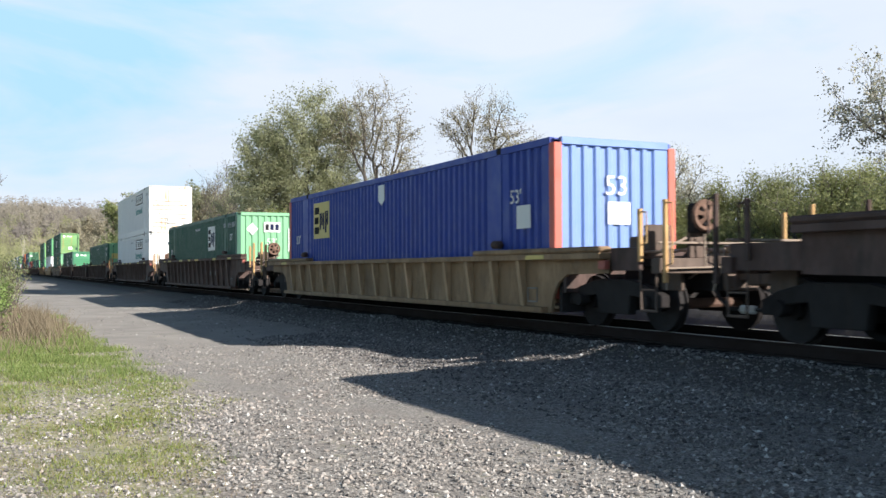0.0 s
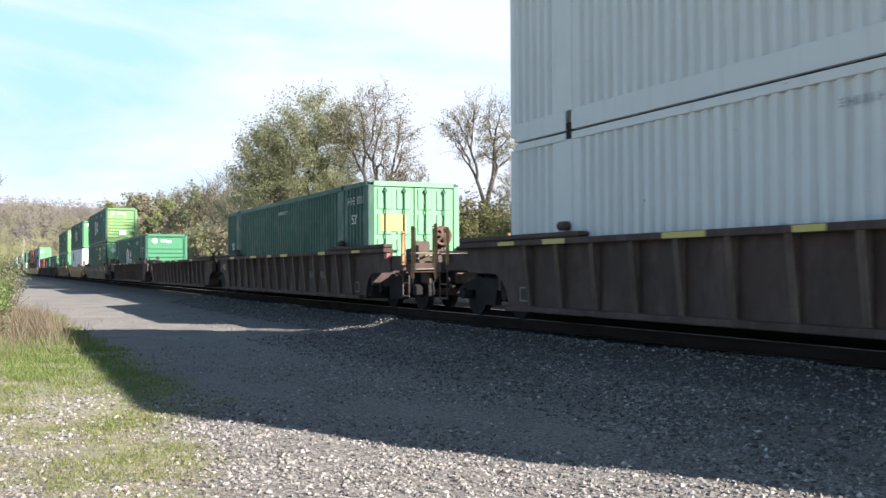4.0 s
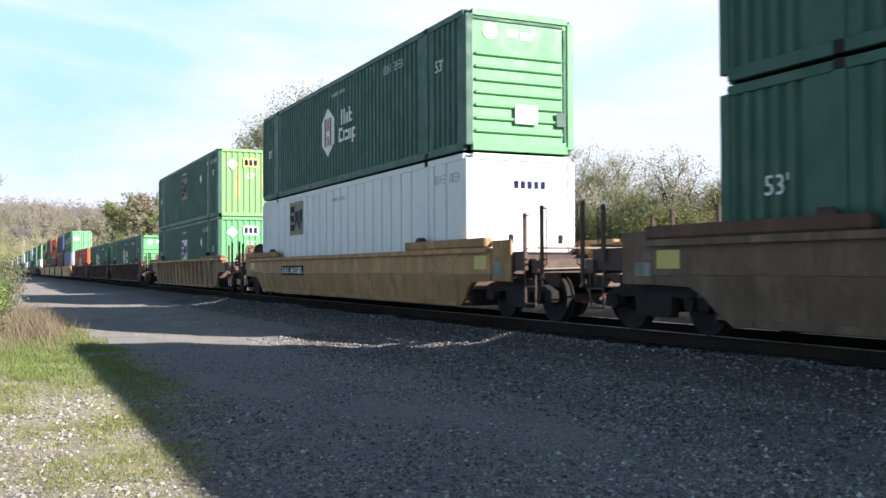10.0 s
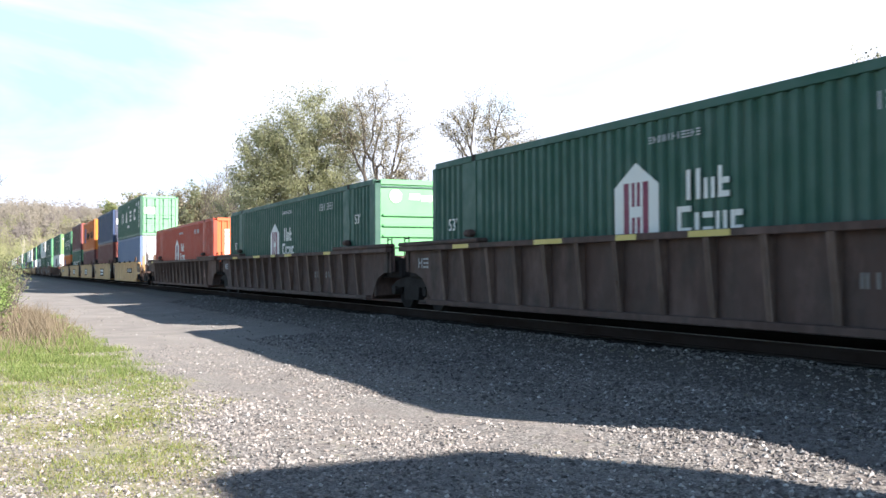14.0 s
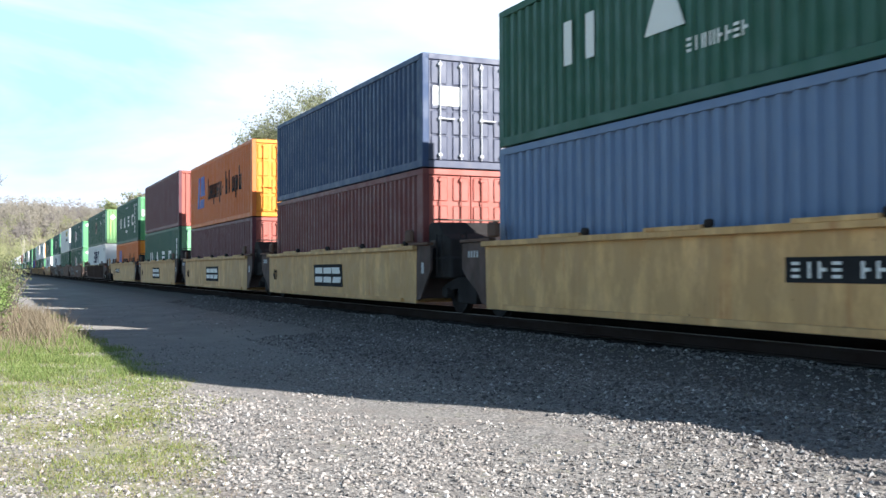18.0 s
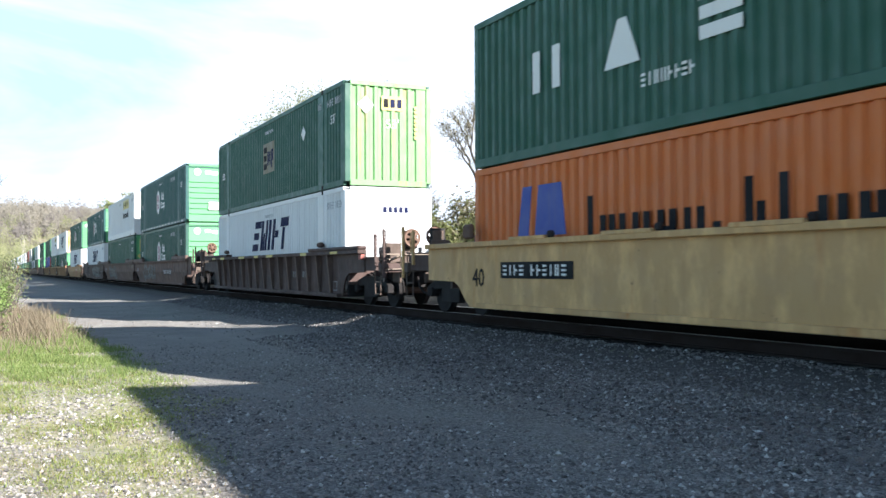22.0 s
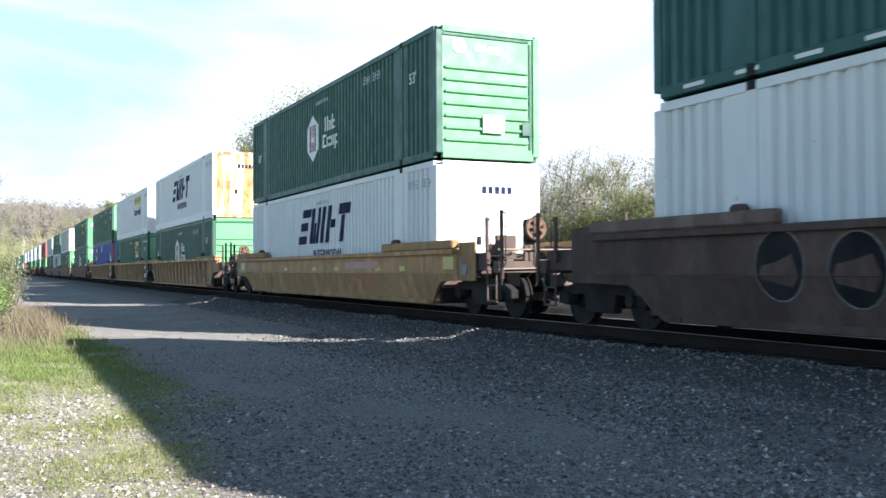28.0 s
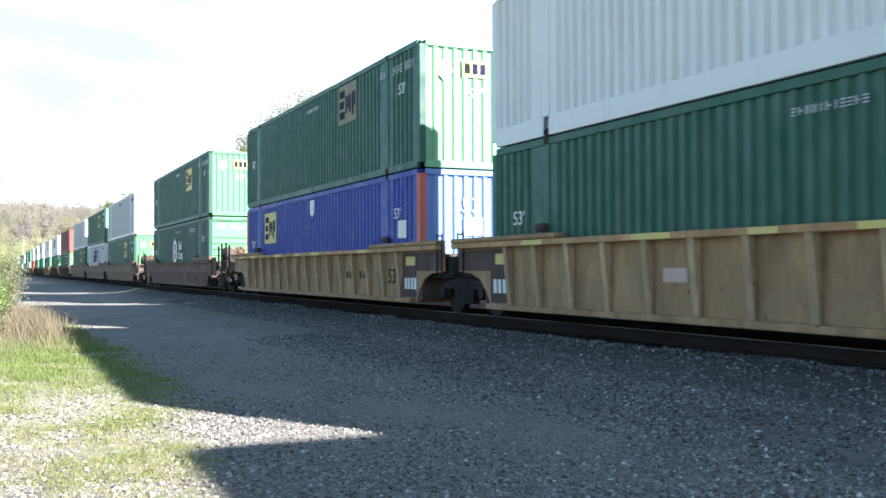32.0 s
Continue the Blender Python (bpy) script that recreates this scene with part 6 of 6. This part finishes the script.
def build_trees():
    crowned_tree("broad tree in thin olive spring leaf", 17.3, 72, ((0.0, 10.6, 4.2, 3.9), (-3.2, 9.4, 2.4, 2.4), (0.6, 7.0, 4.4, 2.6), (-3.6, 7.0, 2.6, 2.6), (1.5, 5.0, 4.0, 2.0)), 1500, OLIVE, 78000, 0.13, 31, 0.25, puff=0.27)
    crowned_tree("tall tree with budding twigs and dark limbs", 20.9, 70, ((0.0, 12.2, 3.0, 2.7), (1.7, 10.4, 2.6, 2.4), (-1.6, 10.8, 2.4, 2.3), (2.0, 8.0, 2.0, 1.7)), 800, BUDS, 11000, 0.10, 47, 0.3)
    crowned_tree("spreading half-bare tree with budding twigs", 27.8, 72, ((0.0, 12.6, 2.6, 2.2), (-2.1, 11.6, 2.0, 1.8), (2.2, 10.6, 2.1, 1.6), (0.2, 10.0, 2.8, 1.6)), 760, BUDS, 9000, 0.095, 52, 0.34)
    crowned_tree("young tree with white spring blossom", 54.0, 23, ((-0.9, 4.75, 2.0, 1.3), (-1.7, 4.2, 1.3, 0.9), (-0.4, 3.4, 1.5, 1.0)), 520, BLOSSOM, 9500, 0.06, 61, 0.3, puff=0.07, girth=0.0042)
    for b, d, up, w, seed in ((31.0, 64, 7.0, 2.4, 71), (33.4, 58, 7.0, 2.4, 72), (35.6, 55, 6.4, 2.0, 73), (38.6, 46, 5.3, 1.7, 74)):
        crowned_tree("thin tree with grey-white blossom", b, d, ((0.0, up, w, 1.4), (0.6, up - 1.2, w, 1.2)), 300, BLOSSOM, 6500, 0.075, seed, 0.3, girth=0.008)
    crowned_tree("pale bare tree before the hill", 1.5, 300, ((0.0, 9.5, 2.2, 3.5),), 60, SPARSE, 150, 0.2, 75, 0.2, PALE_BARK)
    big = [  # bearing, distance, height, width, leaves, size, material, levels, label
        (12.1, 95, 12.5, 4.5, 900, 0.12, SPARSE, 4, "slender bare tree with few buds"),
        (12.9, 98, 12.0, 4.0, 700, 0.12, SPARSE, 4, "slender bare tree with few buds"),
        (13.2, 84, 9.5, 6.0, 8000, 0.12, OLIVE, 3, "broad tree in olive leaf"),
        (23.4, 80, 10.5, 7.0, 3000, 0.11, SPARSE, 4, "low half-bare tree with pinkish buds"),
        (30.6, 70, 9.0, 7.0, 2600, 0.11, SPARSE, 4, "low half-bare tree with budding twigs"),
    ]
    for i, (b, d, h, w, n, s, m, lv, label) in enumerate(big):
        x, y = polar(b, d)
        tree("tree", label, x, y, h - 0.7, w, 20 + i, m, n, s, lv, 1, 0.3, limb=1.6 if h > 12 else 1.0, puff=0.032, bold=1.0)
    # the hedge of scrub beyond the track
    rnd = random.Random(5)
    hedge = [(29.6, 62, 7.2), (31.2, 58, 7.5), (32.6, 55, 8.4), (33.9, 54, 8.8), (35.3, 53, 8.4), (36.6, 51, 8.0), (38.0, 50, 7.6), (39.3, 48, 7.2), (40.8, 47, 6.8),
             (42.2, 46, 6.9), (43.7, 45, 7.0), (45.2, 44, 7.2), (46.7, 43, 7.0), (48.3, 42, 7.0), (49.8, 41, 7.1), (51.3, 40, 7.0)]
    for i, (b, d, h) in enumerate(hedge):
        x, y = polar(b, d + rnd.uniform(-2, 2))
        blossom = i in (1, 2, 4)
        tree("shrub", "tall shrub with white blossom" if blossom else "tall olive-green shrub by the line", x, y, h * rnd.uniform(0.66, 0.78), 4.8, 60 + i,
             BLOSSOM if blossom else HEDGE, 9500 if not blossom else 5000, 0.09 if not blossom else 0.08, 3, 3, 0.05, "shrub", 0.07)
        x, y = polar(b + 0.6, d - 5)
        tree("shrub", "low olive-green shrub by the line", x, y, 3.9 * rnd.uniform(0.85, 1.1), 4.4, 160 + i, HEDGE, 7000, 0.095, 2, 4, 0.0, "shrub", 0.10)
    # scrub below the tall trees
    for i in range(12):
        b = 13.5 + i * 1.35
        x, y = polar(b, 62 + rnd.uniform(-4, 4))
        tree("shrub", "leafy shrub below the tall trees", x, y, rnd.uniform(4.0, 6.0), 5.0, 200 + i, HEDGE if i % 2 else SPARSE, 3600, 0.2, 2, 4, 0.0, "shrub", 0.08)
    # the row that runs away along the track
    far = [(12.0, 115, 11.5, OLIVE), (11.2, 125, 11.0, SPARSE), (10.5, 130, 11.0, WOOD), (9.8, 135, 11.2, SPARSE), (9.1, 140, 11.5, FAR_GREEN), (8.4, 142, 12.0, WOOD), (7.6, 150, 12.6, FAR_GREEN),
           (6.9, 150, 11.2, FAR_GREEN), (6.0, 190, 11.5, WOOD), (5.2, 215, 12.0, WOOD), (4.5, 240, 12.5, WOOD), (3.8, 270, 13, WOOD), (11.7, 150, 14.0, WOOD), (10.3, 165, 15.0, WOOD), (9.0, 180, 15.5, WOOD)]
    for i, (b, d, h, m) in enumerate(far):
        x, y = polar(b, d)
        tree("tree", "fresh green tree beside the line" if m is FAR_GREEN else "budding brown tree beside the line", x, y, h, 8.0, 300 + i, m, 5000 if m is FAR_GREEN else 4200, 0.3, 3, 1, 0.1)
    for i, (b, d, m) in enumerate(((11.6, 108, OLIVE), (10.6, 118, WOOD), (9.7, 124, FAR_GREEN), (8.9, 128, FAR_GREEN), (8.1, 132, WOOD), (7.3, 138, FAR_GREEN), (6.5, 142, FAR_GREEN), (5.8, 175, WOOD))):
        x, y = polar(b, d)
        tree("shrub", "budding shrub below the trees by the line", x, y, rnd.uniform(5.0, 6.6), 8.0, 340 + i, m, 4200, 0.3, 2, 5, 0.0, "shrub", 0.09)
    # a young tree at the near side
    x, y = polar(-3.1, 27)
    tree("tree", "young tree just coming into leaf", x, y, 5.9, 3.4, 402, SPARSE, 900, 0.08, 4)


def build_hill():
    """A wooded rise across the far end of the line."""
    rnd = random.Random(9)
    verts, faces = [], []

    def height(x, y):
        f = max(0.0, min(1.0, (-x - 930) / 260.0))
        return -1.0 + 62.0 * f * f * (3 - 2 * f) * (0.95 + 0.07 * math.sin(y * 0.006 + 2.0) + 0.05 * math.sin(y * 0.019) + 0.03 * math.sin(y * 0.051))
    xs, ys = [-930 - 20 * i for i in range(26)], [-500 + 25 * i for i in range(60)]
    for x in xs:
        for y in ys:
            verts.append((x, y, height(x, y)))
    n = len(ys)
    for i in range(len(xs) - 1):
        for j in range(n - 1):
            faces.append((i * n + j, i * n + j + 1, (i + 1) * n + j + 1, (i + 1) * n + j))
    soil = bark_material("leaf-strewn hillside", (0.20, 0.175, 0.12), (0.28, 0.25, 0.175))
    h = new("hill", raw_mesh("hill", verts, faces, soil))
    tagged(h, "low wooded hill beyond the end of the line", "hill", kind="structure")
    woods = {"brown": ([], []), "grey": ([], []), "green": ([], [])}
    for k in range(4600):
        x, y = -925 - 300 * rnd.random(), rnd.uniform(-120, 300)
        base, tall, wide = height(x, y) - 1.0, rnd.uniform(8, 15) + (9 if rnd.random() < 0.12 else 0), rnd.uniform(3, 6)
        low = (-x - 925) / 300.0 + 0.35 * noise.noise((x * 0.02, y * 0.02, 1.0))
        pick = "green" if low < rnd.uniform(0.1, 0.6) else ("grey" if rnd.random() < 0.3 + 0.5 * noise.noise((x * 0.01, y * 0.03, 5.0)) else "brown")
        lv, lf = woods[pick]
        for j in range(64):
            f = rnd.random()
            r = wide * math.sqrt(max(0.05, 1 - (2 * f - 1.1) ** 2)) * rnd.random() ** 0.5
            w = rnd.uniform(0, 6.28)
            c = Vector((x + r * math.cos(w), y + r * math.sin(w), base + 1 + f * tall))
            face = Vector((1.0 + rnd.gauss(0, 0.35), 0.3 + rnd.gauss(0, 0.35), 0.5 + rnd.gauss(0, 0.3))).normalized()
            a = Matrix.Rotation(rnd.uniform(0, 6.28), 3, face) @ face.orthogonal().normalized()
            b = face.cross(a)
            s = rnd.uniform(0.45, 1.0)
            m = len(lv)
            lv += [c - a * s, c + b * s * 0.5, c + a * s, c - b * s * 0.5]
            lf.append((m, m + 1, m + 2, m + 3))
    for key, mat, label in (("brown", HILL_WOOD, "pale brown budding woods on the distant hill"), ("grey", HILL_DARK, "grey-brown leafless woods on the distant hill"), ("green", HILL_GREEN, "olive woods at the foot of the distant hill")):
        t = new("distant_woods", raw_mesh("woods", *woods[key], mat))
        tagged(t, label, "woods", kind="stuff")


def build_stones():
    rnd = np.random.RandomState(3)
    octa = np.array([(1, 0, 0), (-1, 0, 0), (0, 1, 0), (0, -1, 0), (0, 0, 1), (0, 0, -1)], float)
    tri = np.array([(0, 2, 4), (2, 1, 4), (1, 3, 4), (3, 0, 4), (2, 0, 5), (1, 2, 5), (3, 1, 5), (0, 3, 5)])
    for name, label, rows in (
            ("gravel", "loose grey crushed stones strewn over the yard", ((-12, -2, -1.5, 7.6, 76000, 0.006, 0.028), (-22, -12, -0.5, 7.6, 44000, 0.009, 0.024), (-45, -22, 0.5, 7.2, 3500, 0.016, 0.035), (-13, -5, -0.4, 1.4, 4500, 0.008, 0.03))),
            ("ballast", "coarse grey ballast stones along the track", ((-12, -2, 5.2, 8.95, 17000, 0.011, 0.034), (-22, -12, 5.2, 8.95, 15000, 0.014, 0.036), (-45, -22, 7.2, 8.95, 5000, 0.02, 0.04)))):
        vs, fs, n = [], [], 0
        for x0, x1, y0, y1, count, s0, s1 in rows:
            for x, y in zip(rnd.uniform(x0, x1, count), rnd.uniform(y0, y1, count)):
                # the ballast thins out into the yard
                if name == "ballast" and (y - 5.1) / 1.9 < rnd.rand():
                    continue
                if name == "gravel" and 0.5 + 1.1 * noise.noise((x * 0.25, y * 0.7, 21.0)) + 0.5 * noise.noise((x * 1.1, y * 1.6, 8.0)) > 0.12 + 0.85 * rnd.rand():
                    continue
                if name == "gravel" and turf(x, y) > 0.15 + rnd.rand() * 1.6:
                    continue
                if x < -16 and y < 5.2 and rnd.rand() < 0.8:
                    continue
                s = s0 + (s1 - s0) * rnd.rand() ** 2.2
                q = octa * rnd.uniform(0.6, 1.2, (6, 1)) * s * np.array((1.25, 1.0, 0.7)) + rnd.normal(0, 0.16 * s, (6, 3))
                w = rnd.rand() * 6.28
                c, d = math.cos(w), math.sin(w)
                q = q @ np.array(((c, d, 0), (-d, c, 0), (0, 0, 1)))
                z = ground_height(x, y) + 0.035 * noise.noise((x * 0.5, y * 0.5, 0)) + 0.018 * noise.noise((x * 1.9, y * 1.9, 3))
                vs.append(q + (x, y, z + s * 0.25))
                fs.append(tri + n)
                n += 6
        ob = new(name, raw_mesh(name, np.concatenate(vs).tolist(), np.concatenate(fs).tolist(), STONES if name == "gravel" else BALLAST))
        tagged(ob, label, "gravel", kind="stuff")


def build_grass():
    rnd = random.Random(12)
    rows = (("grass", "short patchy spring grass beside the gravel", BLADE, 23000), ("moss_grass", "thin yellow-green turf creeping over the gravel", MOSS_BLADE, 25000), ("dry_grass", "dead straw-coloured grass among the stones", DRY, 9000), ("dry_weeds", "dry straw-brown weeds at the yard's edge", DRY, 1100))
    for name, label, mat, count in rows:
        lv, lf = [], []
        for k in range(count):
            if name != "dry_weeds":
                x, y = -5.5 - 32 * rnd.random() ** 1.25, rnd.uniform(-2.5, 3.0)
                g = turf(x, y)
                patch = 0.45 + 0.6 * noise.noise((x * 0.9, y * 0.9, 11.0)) + 0.7 * noise.noise((x * 2.9, y * 2.9, 4.0))
                lush = max(0.0, min(1.0, (-12.0 - x) / 4.0))
                want = g * patch * ((0.4 + 0.6 * lush) if name == "grass" else (1.0 - 0.55 * lush))
                if name == "dry_grass":
                    want = (0.3 if y < 1.7 + 0.5 * lush else 0.0) * max(0.0, 1.25 - 0.5 * patch)
                if want < 0.06 + rnd.random() * 0.55:
                    continue
                tall, blades, wide = (rnd.uniform(0.02, 0.06) * (1 + 1.1 * patch * lush), 13, 0.12) if name == "grass" else (rnd.uniform(0.012, 0.035), 14 if name == "moss_grass" else 9, 0.11)
            else:
                x, y = rnd.gauss(-29.5, 3.4), rnd.gauss(0.55, 0.5)
                tall, blades, wide = rnd.uniform(0.15, 0.55), 8, 0.18
            z = ground_height(x, y)
            for j in range(blades):
                bx, by = x + rnd.gauss(0, wide), y + rnd.gauss(0, wide)
                h = tall * rnd.uniform(0.5, 1.4)
                a = rnd.uniform(0, 6.28)
                w = rnd.uniform(0.0025, 0.0065) * (1 + max(0, -x - 9) * 0.06)
                lean = rnd.uniform(0.2, 1.1) * h
                dx, dy = math.cos(a), math.sin(a)
                n = len(lv)
                lv += [(bx - dy * w, by + dx * w, z), (bx + dy * w, by - dx * w, z), (bx + dx * lean, by + dy * lean, z + h)]
                lf.append((n, n + 1, n + 2))
        ob = new(name, raw_mesh(name, lv, lf, mat))
        tagged(ob, label, "grass", kind="stuff")
    # leafy shrubs at the yard's edge
    for i, (b, d, h, w) in enumerate(((0.3, 31, 2.1, 1.6), (-0.4, 27, 1.7, 1.4), (0.1, 36, 2.4, 2.0), (-1.0, 24, 1.3, 1.2))):
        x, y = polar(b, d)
        tree("shrub", "small green shrub at the yard's edge", x, y, h, w, 500 + i, (FAR_GREEN, FRESH, FAR_GREEN, FRESH)[i], 1900, 0.06, 2, 4, 0.0, "shrub", 0.07)
    # rank weeds on the far side of the track bed
    lv, lf = [], []
    for k in range(5200):
        x, y = -1.5 - 75 * rnd.random() ** 1.4, rnd.uniform(26.5, 31)
        z = ground_height(x, y)
        for j in range(6):
            bx, by, h, a = x + rnd.gauss(0, 0.2), y + rnd.gauss(0, 0.2), rnd.uniform(0.3, 1.0), rnd.uniform(0, 6.28)
            w = 0.02
            n = len(lv)
            lv += [(bx - math.sin(a) * w, by + math.cos(a) * w, z), (bx + math.sin(a) * w, by - math.cos(a) * w, z), (bx + math.cos(a) * h * 0.4, by + math.sin(a) * h * 0.4, z + h)]
            lf.append((n, n + 1, n + 2))
    ob = new("weeds", raw_mesh("weeds", lv, lf, OLIVE))
    tagged(ob, "rank green weeds behind the track", "weeds", kind="stuff")


build_trees()
build_hill()
build_stones()
build_grass()


motions()
